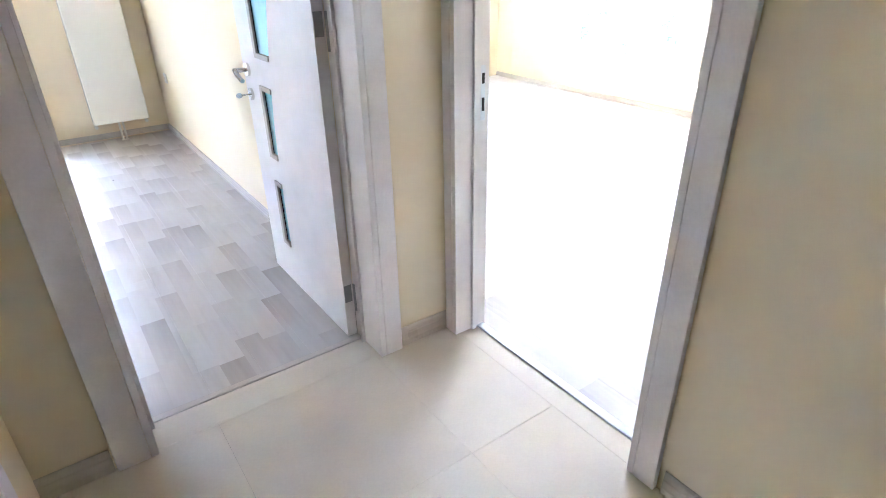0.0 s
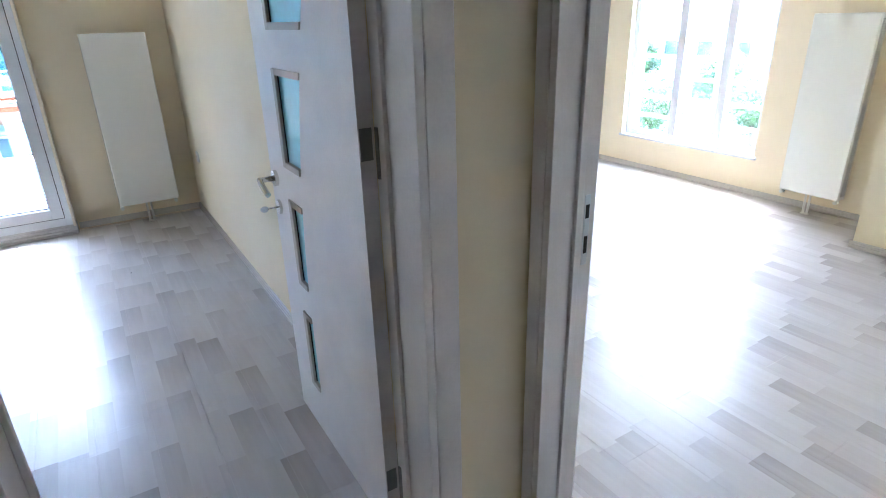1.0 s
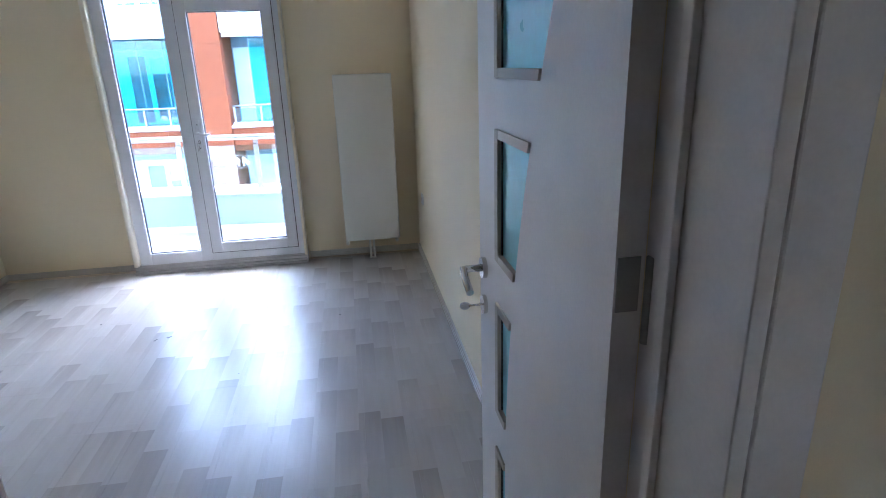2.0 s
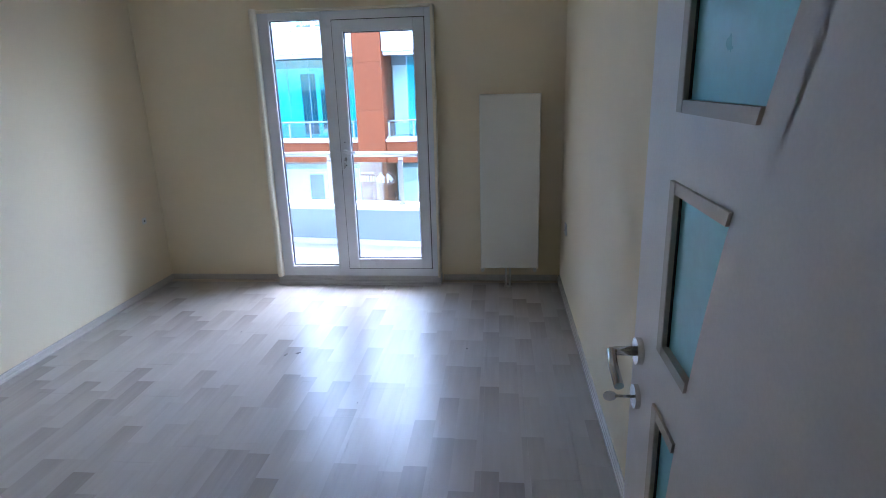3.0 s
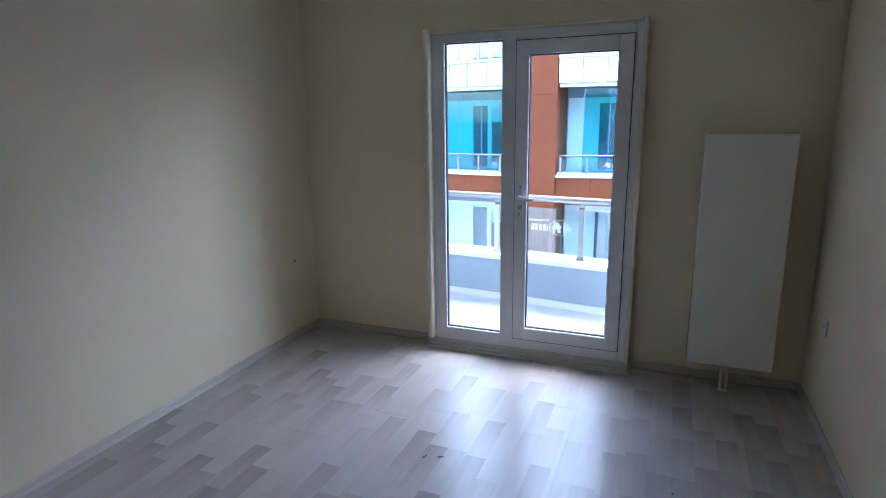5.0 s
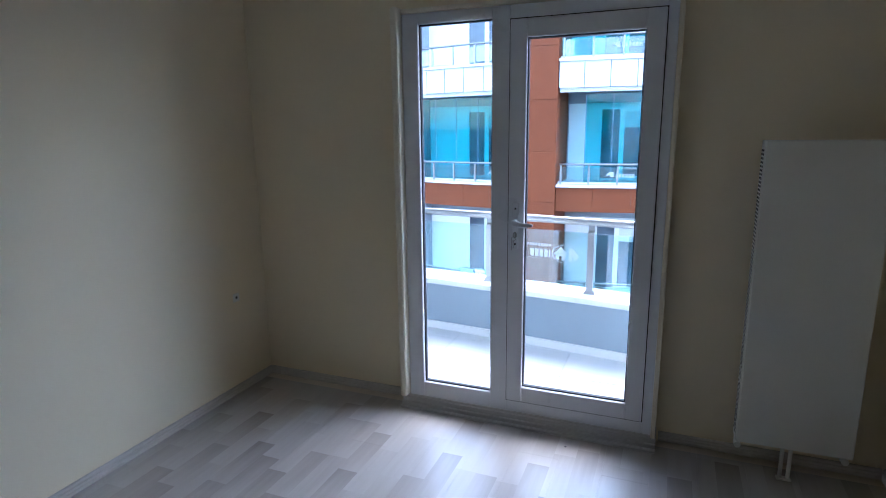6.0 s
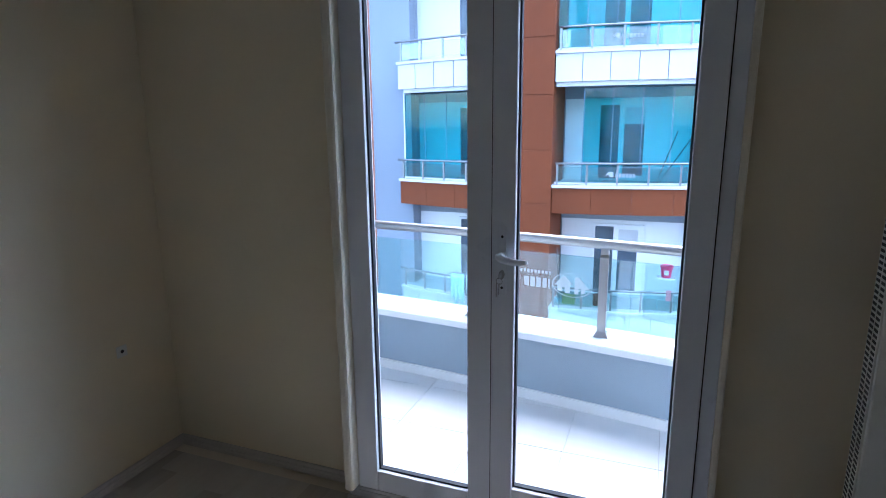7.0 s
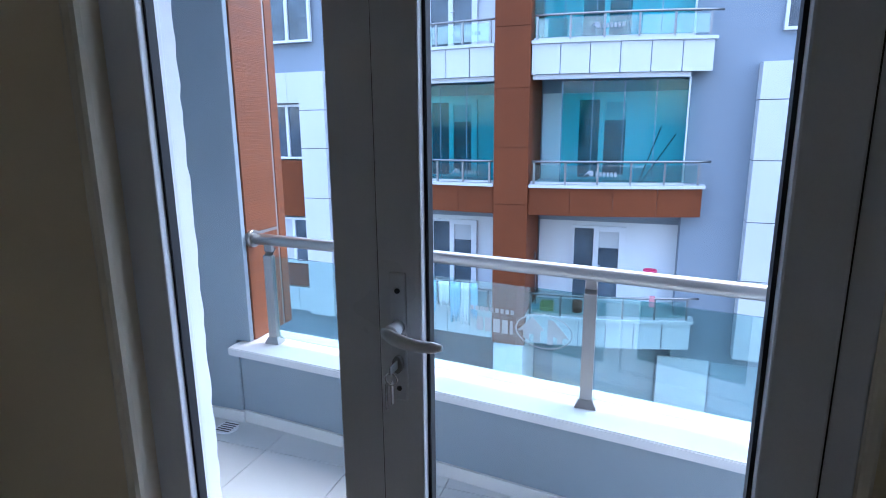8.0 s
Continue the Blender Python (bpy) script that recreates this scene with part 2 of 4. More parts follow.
def part(name, bm, material, parent, label=""):
    ob = mesh_object(name, bm, material)
    ob.parent = parent
    return tagged(ob, label)


def thing(name, label, category, group="", at=(0, 0, 0)):
    ob = new(name)
    ob.location = at
    ob.empty_display_size = 0.1
    return tagged(ob, label, category, group)


def structure(name, bm, material, label, category):
    return tagged(mesh_object(name, bm, material), label, category, kind="structure")


def piece(name, mesh, parent, m):
    ob = new(name, mesh)
    ob.parent = parent
    ob.matrix_basis = m
    return ob


def box_mesh(name, sx, sy, sz, material, bevel=0.0):
    """A block whose top face is at z 0 and whose middle is at the origin."""
    bm = add_box(bmesh.new(), (-sx / 2, -sy / 2, -sz), (sx / 2, sy / 2, 0), 0)
    if bevel:
        top = [e for e in bm.edges if all(abs(v.co.z) < 1e-6 for v in e.verts)]
        bmesh.ops.bevel(bm, geom=top, offset=bevel, segments=1, affect="EDGES")
    bmesh.ops.recalc_face_normals(bm, faces=bm.faces)
    me = bpy.data.meshes.new(name)
    bm.to_mesh(me)
    bm.free()
    me.materials.append(material)
    return me


# ---- plan ----
XL, XR, YD, YW = -1.642, 1.502, 2.545, 6.425      # bedroom: side walls, door wall, balcony wall
HX0, HX1, HY0, HY1 = 0.25, 1.70, -1.9, 2.375    # hall
BX0, BX1, BY0, BY1 = 1.82, 5.42, 1.30, 6.425     # living room beyond the second doorway
CEIL = 2.6
OUT = 6.485
AX0, AX1 = 0.540, 1.387                          # bedroom doorway
DY0, DY1 = 1.430, 2.32                           # living room doorway
DOOR_H = 2.06
WX0, WX1, WZ0, WZ1 = -0.645, 0.565, 0.062, 1.99     # balcony door frame
RWY0, RWY1, RWZ0, RWZ1 = 3.93, 5.33, 0.31, 2.25  # living room window

# ---- walls, floors, ceilings ----
structure("wall_north", boxes(((XL - 0.2, YW, -0.2), (WX0, OUT, CEIL)), ((WX1, YW, -0.2), (BX1 + 0.25, OUT, CEIL)), ((WX0, YW, WZ1), (WX1, OUT, CEIL)), ((WX0, YW + 0.02, -0.2), (WX1, OUT, WZ0 - 0.02))),
          CREAM, "cream painted wall with a tall balcony door opening", "wall")
structure("wall_west", boxes(((XL - 0.2, YD - 0.165, -0.2), (XL, YW, CEIL))), CREAM, "plain cream painted bedroom side wall", "wall")
structure("wall_east", boxes(((XR, YD, -0.2), (BX0, YW, CEIL))), CREAM, "cream painted wall between the two rooms", "wall")
structure("wall_south", boxes(((XL, HY1, -0.2), (AX0, YD, CEIL)), ((AX1, HY1, -0.2), (BX0, YD, CEIL)), ((AX0, HY1, DOOR_H), (AX1, YD, CEIL))),
          CREAM, "cream painted wall with the bedroom doorway", "wall")
structure("wall_hall_east", boxes(((HX1, HY0, -0.2), (BX0, DY0, CEIL)), ((HX1, DY1, -0.2), (BX0, HY1, CEIL)), ((HX1, DY0, DOOR_H), (BX0, DY1, CEIL))),
          CREAM, "cream painted hall wall with a doorway", "wall")
structure("wall_hall_west", boxes(((HX0 - 0.15, HY0, -0.2), (HX0, HY1, CEIL))), CREAM, "cream painted narrow hall wall", "wall")
structure("wall_hall_south", boxes(((HX0 - 0.15, HY0 - 0.15, -0.2), (BX0, HY0, CEIL))), CREAM, "plain cream painted hall end wall", "wall")
structure("wall_living_east", boxes(((BX1, BY0, -0.2), (BX1 + 0.25, RWY0, CEIL)), ((BX1, RWY1, -0.2), (BX1 + 0.25, YW, CEIL)), ((BX1, RWY0, -0.2), (BX1 + 0.25, RWY1, RWZ0)), ((BX1, RWY0, RWZ1), (BX1 + 0.25, RWY1, CEIL))),
          CREAM, "cream painted wall with a wide low window", "wall")
structure("wall_living_south", boxes(((BX0, BY0 - 0.15, -0.2), (BX1 + 0.25, BY0, CEIL))), CREAM, "plain cream painted wall", "wall")
structure("wall_column", boxes(((4.85, 2.25, 0), (BX1, 2.87, CEIL))), CREAM, "cream painted boxed column in the corner", "column")
structure("ceiling", boxes(((XL - 0.2, HY0 - 0.15, CEIL), (BX1 + 0.25, OUT, CEIL + 0.2))), CEILING, "white painted flat ceiling", "ceiling")
structure("ceiling_beam", boxes(((1.34, YD, 2.03), (XR, YW, CEIL)), bevel=0.004), CREAM, "cream boxed beam along the wall", "beam")
structure("wall_exterior", boxes(((XL - 0.2, OUT, -0.4), (WX0 - 0.001, OUT + 0.012, 6.2)), ((WX1 + 0.001, OUT, -0.4), (BX1 + 0.25, OUT + 0.012, 6.2)), ((WX0 - 0.001, OUT, WZ1 + 0.001), (WX1 + 0.001, OUT + 0.012, 6.2))),
          OUT_WHITE, "white rendered outer wall beside the balcony door", "wall")


def reveal(name, x, side):
    """Plaster on one side of the outer opening, its front edge trowelled unevenly."""
    rnd = random.Random(5 + side)
    bm = bmesh.new()
    n = 70
    rows = []
    for k in range(n + 1):
        z = WZ0 + (WZ1 - WZ0) * k / n
        d = rnd.uniform(-0.004, 0.003)
        rows.append([bm.verts.new(p) for p in ((x, 6.391, z), (x + side * 0.003, 6.391, z), (x + side * 0.003, OUT + 0.015 + d, z), (x, OUT + 0.015 + d, z))])
    for a, b in zip(rows, rows[1:]):
        for q in range(4):
            bm.faces.new((a[q], a[(q + 1) % 4], b[(q + 1) % 4], b[q]))
    bm.faces.new(rows[0])
    bm.faces.new(rows[-1][::-1])
    structure(name, bm, OUT_WHITE, "white plastered reveal of the balcony door", "reveal")


reveal("reveal_left", WX0, 1)
reveal("reveal_right", WX1, -1)
# unseen wall over the rooms, its height set to shade the balcony column
structure("unseen_wall_upper", boxes(((XL - 0.2, OUT - 0.25, CEIL + 0.2), (BX1 + 0.25, OUT, 6.2))), OUT_WHITE, "white rendered upper wall, unseen, added for shade", "wall")

floor_a = structure("floor_bedroom", boxes(((XL, YD - 0.02, -0.2), (XR, YW, -0.009))), GROUT, "grey oak laminate floor with two-strip boards", "floor")
floor_b = structure("floor_living", boxes(((BX0 - 0.02, BY0, -0.2), (BX1, YW, -0.009))), GROUT, "grey oak laminate floor in the bright room", "floor")
floor_h = structure("floor_hall", boxes(((HX0, HY0, -0.2), (HX1, HY1, -0.007)), ((AX0, HY1, -0.2), (AX1, YD - 0.02, -0.007)), ((HX1, DY0, -0.2), (BX0 - 0.02, DY1, -0.007))),
                    GROUT, "beige porcelain tiled hall floor", "floor")


def skirting(name, a, b, height, depth, inward, material, label):
    """A skirting board from a to b along a wall; inward: the way into the room."""
    a, b, n = Vector((*a, 0)), Vector((*b, 0)), Vector((*inward, 0))
    prof = [(0, 0), (depth, 0), (depth, height * 0.30), (depth * 0.86, height * 0.36), (depth * 0.80, height * 0.42), (depth * 0.80, height * 0.62), (depth * 0.62, height * 0.68), (depth * 0.56, height * 0.88), (depth * 0.30, height), (0, height)]
    structure(name, prism([a + n * d + Vector((0, 0, z)) for d, z in prof], b - a), material, label, "baseboard")


OAK = "low grey oak skirting board with stepped moulding"
skirting("baseboard_west", (XL, YD), (XL, YW), 0.044, 0.018, (1, 0), SKIRT, OAK)
skirting("baseboard_east", (XR, YD), (XR, YW), 0.044, 0.018, (-1, 0), SKIRT, OAK)
skirting("baseboard_north_left", (XL + 0.016, YW), (WX0 - 0.04, YW), 0.044, 0.018, (0, -1), SKIRT, OAK)
skirting("baseboard_north_right", (WX1 + 0.04, YW), (XR - 0.016, YW), 0.044, 0.018, (0, -1), SKIRT, OAK)
skirting("baseboard_south", (XL + 0.016, YD), (AX0 - 0.09, YD), 0.044, 0.018, (0, 1), SKIRT, OAK)
skirting("baseboard_living_east", (BX1, 2.87), (BX1, YW), 0.044, 0.018, (-1, 0), SKIRT, OAK)
skirting("baseboard_living_column", (4.85, 2.25), (4.85, 2.886), 0.044, 0.018, (-1, 0), SKIRT, OAK)
skirting("baseboard_living_return", (4.85, 2.87), (BX1 - 0.016, 2.87), 0.044, 0.018, (0, 1), SKIRT, OAK)
skirting("baseboard_hall_east", (HX1, HY0), (HX1, DY0 - 0.088), 0.08, 0.012, (-1, 0), SKIRT_TILE, "beige tile skirting")
skirting("baseboard_hall_corner", (AX1 + 0.08, HY1), (HX1, HY1), 0.08, 0.012, (0, -1), SKIRT_TILE, "beige tile skirting")
skirting("baseboard_hall_north", (HX0, HY1), (AX0 - 0.10, HY1), 0.08, 0.012, (0, -1), SKIRT_TILE, "beige tile skirting")


# ---- door frames ----
def door_frame(name, label, width, depth, left, right):
    """Lining and casings of a doorway in local axes: x across the opening, y from the hall (0) into the room."""
    f = thing(name, label, "door frame")
    h = DOOR_H
    part("jamb_lining", boxes(((0, -0.0205, 0), (0.022, depth + 0.008, h - 0.022)), bevel=0.002), DOOR_WHITE, f)
    part("jamb_lining", boxes(((width - 0.022, -0.0205, 0), (width, depth + 0.008, h - 0.022)), bevel=0.002), DOOR_WHITE, f)
    part("head_lining", boxes(((0, -0.0205, h - 0.022), (width, depth + 0.008, h)), bevel=0.002), DOOR_WHITE, f)
    for y0, y1 in ((-0.022, -0.001), (depth + 0.001, depth + 0.0095)):
        part("casing", boxes(((-left + 0.006, y0, 0), (-0.0008, y1, h - 0.002)), bevel=0.003), DOOR_WHITE, f)
        part("casing", boxes(((width + 0.0008, y0, 0), (width + right - 0.006, y1, h - 0.002)), bevel=0.003), DOOR_WHITE, f)
        part("head_casing", boxes(((-left + 0.006, y0, h), (width + right - 0.006, y1, h + 0.08)), bevel=0.006), DOOR_WHITE, f)
    part("door_stop", boxes(((0.022, depth - 0.065, 0), (0.034, depth - 0.045, h - 0.034)), bevel=0.002), DOOR_WHITE, f)
    part("door_stop", boxes(((width - 0.034, depth - 0.065, 0), (width - 0.022, depth - 0.045, h - 0.034)), bevel=0.002), DOOR_WHITE, f)
    part("weather_strip", boxes(((width - 0.0225, depth - 0.04, 0), (width - 0.0215, depth - 0.034, h - 0.03))), DARK_GAP, f)
    return f


frame_a = door_frame("door_frame", "pale ash film door frame with plain casings", AX1 - AX0, YD - HY1, 0.10, 0.078)
frame_a.matrix_basis = pose(AX0, HY1, 0)
frame_b = door_frame("door_frame", "pale ash film door frame with lock strike", DY1 - DY0, BX0 - HX1, 0.052, 0.076)
frame_b.matrix_basis = pose(HX1, DY1, 0, 0, 0, -90)
# lock strike on the far jamb of the living room doorway
plate = part("strike_plate", boxes(((0.0215, 0.091, 0.86), (0.0235, 0.110, 1.045)), bevel=0.001), PVC, frame_b, "pale strike plate")
part("latch_hole", boxes(((0.0225, 0.095, 0.985), (0.0245, 0.106, 1.02))), DARK_GAP, plate)
part("bolt_hole", boxes(((0.0225, 0.095, 0.892), (0.0245, 0.106, 0.938))), DARK_GAP, plate)

tagged(part("threshold", boxes(((AX0, YD - 0.035, -0.004), (AX1, YD - 0.005, 0.004)), bevel=0.003), SKIRT, floor_a), "grey threshold strip")
tagged(part("threshold", boxes(((BX0 - 0.035, DY0, -0.004), (BX0, DY1, 0.006)), bevel=0.003), PVC, floor_b), "pale metal threshold strip")

# casing of a further doorway along the hall
hall_casing = thing("door_casing", "pale ash film door casing on the hall wall", "door casing")
part("casing", boxes(((HX0 + 0.001, 1.99, 0), (HX0 + 0.02, 2.08, 2.1)), bevel=0.006), DOOR_WHITE, hall_casing)
part("door_panel", boxes(((HX0 + 0.001, 1.20, 0.01), (HX0 + 0.008, 1.989, 2.05)), bevel=0.002), DOOR_WHITE, hall_casing)


# ---- interior doors ----
def pane_edge(z):
    return 0.52 - 0.22 * max(0.0, z - 0.45) ** 2


def interior_door(label):
    """A leaf in local axes: hinge line at the origin, y along the leaf, the glazed face at x 0."""
    W, T, H, Y1 = 0.775, 0.04, 2.03, 0.592
    d = thing("interior_door", label, "door", "interior doors")
    panes = [(0.205, 0.50), (0.615, 0.91), (1.025, 1.32), (1.435, 1.73)]
    bm = bmesh.new()
    add_box(bm, (0, Y1, 0.008), (T, W, H))
    zs = [0.008] + [z for p in panes for z in [p[0] + (p[1] - p[0]) * k / 6 for k in range(7)]] + [H]
    outline = [(0, 0, 0.008)] + [(0, pane_edge(z), z) for z in zs] + [(0, 0, H)]
    add_prism(bm, outline, (T, 0, 0))
    gaps = [(0.008, panes[0][0])] + [(a[1], b[0]) for a, b in zip(panes, panes[1:])] + [(panes[-1][1], H)]
    for a, b in gaps:
        add_prism(bm, [(0, pane_edge(a), a), (0, Y1, a), (0, Y1, b), (0, pane_edge(b), b)], (T, 0, 0))
    part("leaf", bm, DOOR_WHITE, d)
    for a, b in panes:
        steps = [a + (b - a) * k / 6 for k in range(7)]
        g = part("pane", prism([(0.007, pane_edge(z) - 0.002, z) for z in steps] + [(0.007, Y1 + 0.002, b), (0.007, Y1 + 0.002, a)], (0.008, 0, 0)), DOOR_GLASS, d, "frosted blue glass pane with one curved side")
        # beads along the straight sides, mitred to the curved side
        bead = bmesh.new()
        w = 0.022
        add_box(bead, (-0.006, Y1 - w, a - 0.004), (0.0068, Y1 + 0.006, b + 0.004), 0.002)
        for z0, z1 in ((a - 0.004, a + w * 0.7), (b - w * 0.7, b + 0.004)):
            add_prism(bead, [(-0.005, pane_edge(z0), z0), (-0.005, Y1 - w, z0), (-0.005, Y1 - w, z1), (-0.005, pane_edge(z1), z1)], (0.0118, 0, 0))
        part("bead", bead, BEAD, g, "beige glazing bead")
        part("gasket", boxes(((0.003, Y1 - w - 0.004, a + 0.016), (0.0066, Y1 - w, b - 0.016))), DARK_GAP, g)
    # lever, key rose and key on the glazed face
    yc = W - 0.06
    lever = part("lever_handle", prism([(-0.012, yc + 0.027 * math.cos(k * math.pi / 10), 0.96 + 0.027 * math.sin(k * math.pi / 10)) for k in range(20)], (0.012, 0, 0)), CHROME, d, "satin steel lever handle")
    part("lever", tube([(-0.012, yc, 0.96), (-0.05, yc, 0.96), (-0.06, yc - 0.008, 0.963), (-0.062, yc - 0.04, 0.95), (-0.06, yc - 0.092, 0.932)], 0.0095), CHROME, lever)
    rose = part("key_rose", prism([(-0.010, yc + 0.025 * math.cos(k * math.pi / 10), 0.858 + 0.025 * math.sin(k * math.pi / 10)) for k in range(20)], (0.010, 0, 0)), CHROME, d, "round steel key rose")
    key = bmesh.new()
    add_tube(key, [(-0.010, yc, 0.858), (-0.045, yc, 0.858)], 0.003, 8)
    add_prism(key, [(-0.056 + 0.014 * math.cos(k * math.pi / 6), yc - 0.0015, 0.858 + 0.011 * math.sin(k * math.pi / 6)) for k in range(12)], (0, 0.003, 0))
    part("key", key, CHROME, rose, "steel key")
    part("lock_face", boxes(((T * 0.28, W - 0.0005, 0.80), (T * 0.72, W + 0.0015, 1.04))), CHROME, d)
    for z in (0.165, 1.15, 1.84):
        hinge = part("hinge", boxes(((0.003, -0.0015, z), (0.034, 0.0015, z + 0.075)), bevel=0.0006), HINGE, d, "grey metal hinge")
        part("knuckle", tube([(0.045, -0.006, z - 0.045), (0.045, -0.006, z + 0.075)], 0.0065, 8), HINGE, hinge)
    return d


door_a = interior_door("open pale ash door with four curved blue glass panes")
door_a.matrix_basis = pose(1.32, YD, 0)
door_b = copy_thing(door_a, pose(BX0 + 0.025, DY0 + 0.03, 0, 0, 0, -79))
tagged(door_b, "open pale ash glazed door in the bright room")


# ---- balcony door ----
window_a = thing("balcony_door", "white plastic balcony door with a fixed side light", "balcony door")
FY0, FY1 = 6.335, 6.39
SX = (-0.568, -0.203)      # side light glass
MX = (-0.117, 0.527)       # sash, outer
GX = (-0.040, 0.452)       # sash glass


def frame_ring(x0, x1, z0, z1, gx0, gx1, gz0, gz1, y0, y1, bevel=0.004):
    return boxes(((x0, y0, z0), (gx0, y1, z1)), ((gx1, y0, z0), (x1, y1, z1)), ((gx0, y0, z0), (gx1, y1, gz0)), ((gx0, y0, gz1), (gx1, y1, z1)), bevel=bevel)


part("frame", boxes(((WX0 - 0.006, FY0, WZ0), (SX[0], FY1, WZ1)), ((SX[1], FY0, WZ0), (MX[0] - 0.003, FY1, WZ1)), ((MX[1] + 0.003, FY0, WZ0), (WX1 + 0.006, FY1, WZ1)),
     ((SX[0], FY0, WZ0), (SX[1], FY1, 0.145)), ((SX[0], FY0, 1.94), (SX[1], FY1, WZ1)), ((MX[0] - 0.003, FY0, WZ0), (MX[1] + 0.003, FY1, 0.121)), ((MX[0] - 0.003, FY0, 1.932), (MX[1] + 0.003, FY1, WZ1)), bevel=0.003), PVC, window_a)
sash = part("sash", frame_ring(MX[0], MX[1], 0.125, 1.928, GX[0], GX[1], 0.203, 1.85, FY0 - 0.012, FY1 - 0.018), PVC, window_a)
part("pane", boxes(((SX[0] - 0.004, 6.362, 0.141), (SX[1] + 0.004, 6.366, 1.944))), WINDOW_GLASS, window_a, "clear fixed glass pane")
part("pane", boxes(((GX[0] - 0.004, 6.350, 0.199), (GX[1] + 0.004, 6.354, 1.856))), WINDOW_GLASS, sash, "clear glass pane")
for x0, x1, z0, z1, y, own in ((SX[0], SX[1], 0.145, 1.94, 6.352, window_a), (GX[0], GX[1], 0.203, 1.85, 6.340, sash)):
    part("gasket", frame_ring(x0 - 0.001, x1 + 0.001, z0 - 0.001, z1 + 0.001, x0 + 0.006, x1 - 0.006, z0 + 0.006, z1 - 0.006, y, y + 0.02, 0), DARK_GAP, own)
part("gasket", frame_ring(MX[0] - 0.004, MX[1] + 0.004, 0.120, 1.933, MX[0] + 0.001, MX[1] - 0.001, 0.126, 1.927, FY0 - 0.002, FY0 + 0.004, 0), DARK_GAP, window_a)
# handle plate, lever, cylinder and key
hplate = part("handle_plate", boxes(((-0.095, 6.317, 0.905), (-0.066, 6.324, 1.125)), bevel=0.003), PVC, sash, "white handle plate")
lever = bmesh.new()
add_tube(lever, [(-0.080, 6.318, 1.035), (-0.080, 6.286, 1.035)], 0.012, 14)
rings = []
for k in range(13):
    f = k / 12
    x, z = -0.092 + 0.104 * f, 1.036 - 0.010 * math.sin(f * 2.2)
    y = 6.281 - 0.012 * math.sin(min(1.0, f * 1.6) * math.pi / 2)
    h = (0.0135 - 0.0050 * f) * min(1.0, 0.55 + 3 * f, 0.5 + 4 * (1 - f))
    w = 0.0062 * min(1.0, 0.6 + 3 * f, 0.5 + 4 * (1 - f))
    rings.append([lever.verts.new((x, y + w * math.cos(a), z + h * math.sin(a))) for a in [math.pi * q / 6 for q in range(12)]])
for a, b in zip(rings, rings[1:]):
    for q in range(12):
        lever.faces.new((a[q], a[(q + 1) % 12], b[(q + 1) % 12], b[q])).smooth = True
lever.faces.new(rings[0][::-1])
lever.faces.new(rings[-1])
part("lever", lever, PVC, hplate, "white tapered lever handle")
for z in (1.095, 0.928):
    part("screw", tube([(-0.080, 6.317, z), (-0.080, 6.3145, z)], 0.0045, 8), DARK_GAP, hplate)
part("key_cylinder", prism([(-0.080 + 0.009 * math.cos(k * math.pi / 6), 6.308, 0.972 + 0.015 * math.sin(k * math.pi / 6)) for k in range(12)], (0, 0.01, 0)), HINGE, hplate)
keys = bmesh.new()
add_box(keys, (-0.0815, 6.280, 0.966), (-0.0785, 6.309, 0.980), 0.001)
add_tube(keys, [(-0.080 + 0.010 * math.cos(a), 6.284, 0.958 + 0.010 * math.sin(a)) for a in [k * math.pi / 8 for k in range(17)]], 0.0012, 6)
add_box(keys, (-0.090, 6.280, 0.905), (-0.0875, 6.288, 0.950), 0.001)
add_box(keys, (-0.083, 6.286, 0.912), (-0.0805, 6.294, 0.950), 0.001)
part("key", keys, HINGE, hplate, "small hanging keys")
# rounded moulding round the frame
for name, lohi in (("trim_left", ((WX0 - 0.046, 6.286, 0.062), (WX0 - 0.006, 6.424, WZ1 + 0.03))), ("trim_right", ((WX1 + 0.006, 6.328, 0.0), (WX1 + 0.026, 6.424, WZ1 + 0.02))), ("trim_top", ((WX0 - 0.005, 6.322, WZ1 + 0.003), (WX1 + 0.005, 6.424, WZ1 + 0.022)))):
    part("moulding", boxes(lohi, bevel=0.012 if name == "trim_left" else 0.006), CREAM_TRIM, window_a, "cream rounded edge moulding")
sillprof = [(6.43, 0.0), (6.285, 0.0), (6.285, 0.010), (6.290, 0.014), (6.300, 0.014), (6.304, 0.009), (6.307, 0.009), (6.307, 0.026), (6.311, 0.030), (6.318, 0.030), (6.321, 0.025), (6.325, 0.025), (6.325, 0.046), (6.328, 0.050), (6.333, 0.050), (6.334, 0.061), (6.43, 0.061)]
part("threshold", prism([(WX0 - 0.045, y, z) for y, z in sillprof], (WX1 - WX0 + 0.075, 0, 0)), SILL_GREY, window_a, "grey stepped threshold moulding")


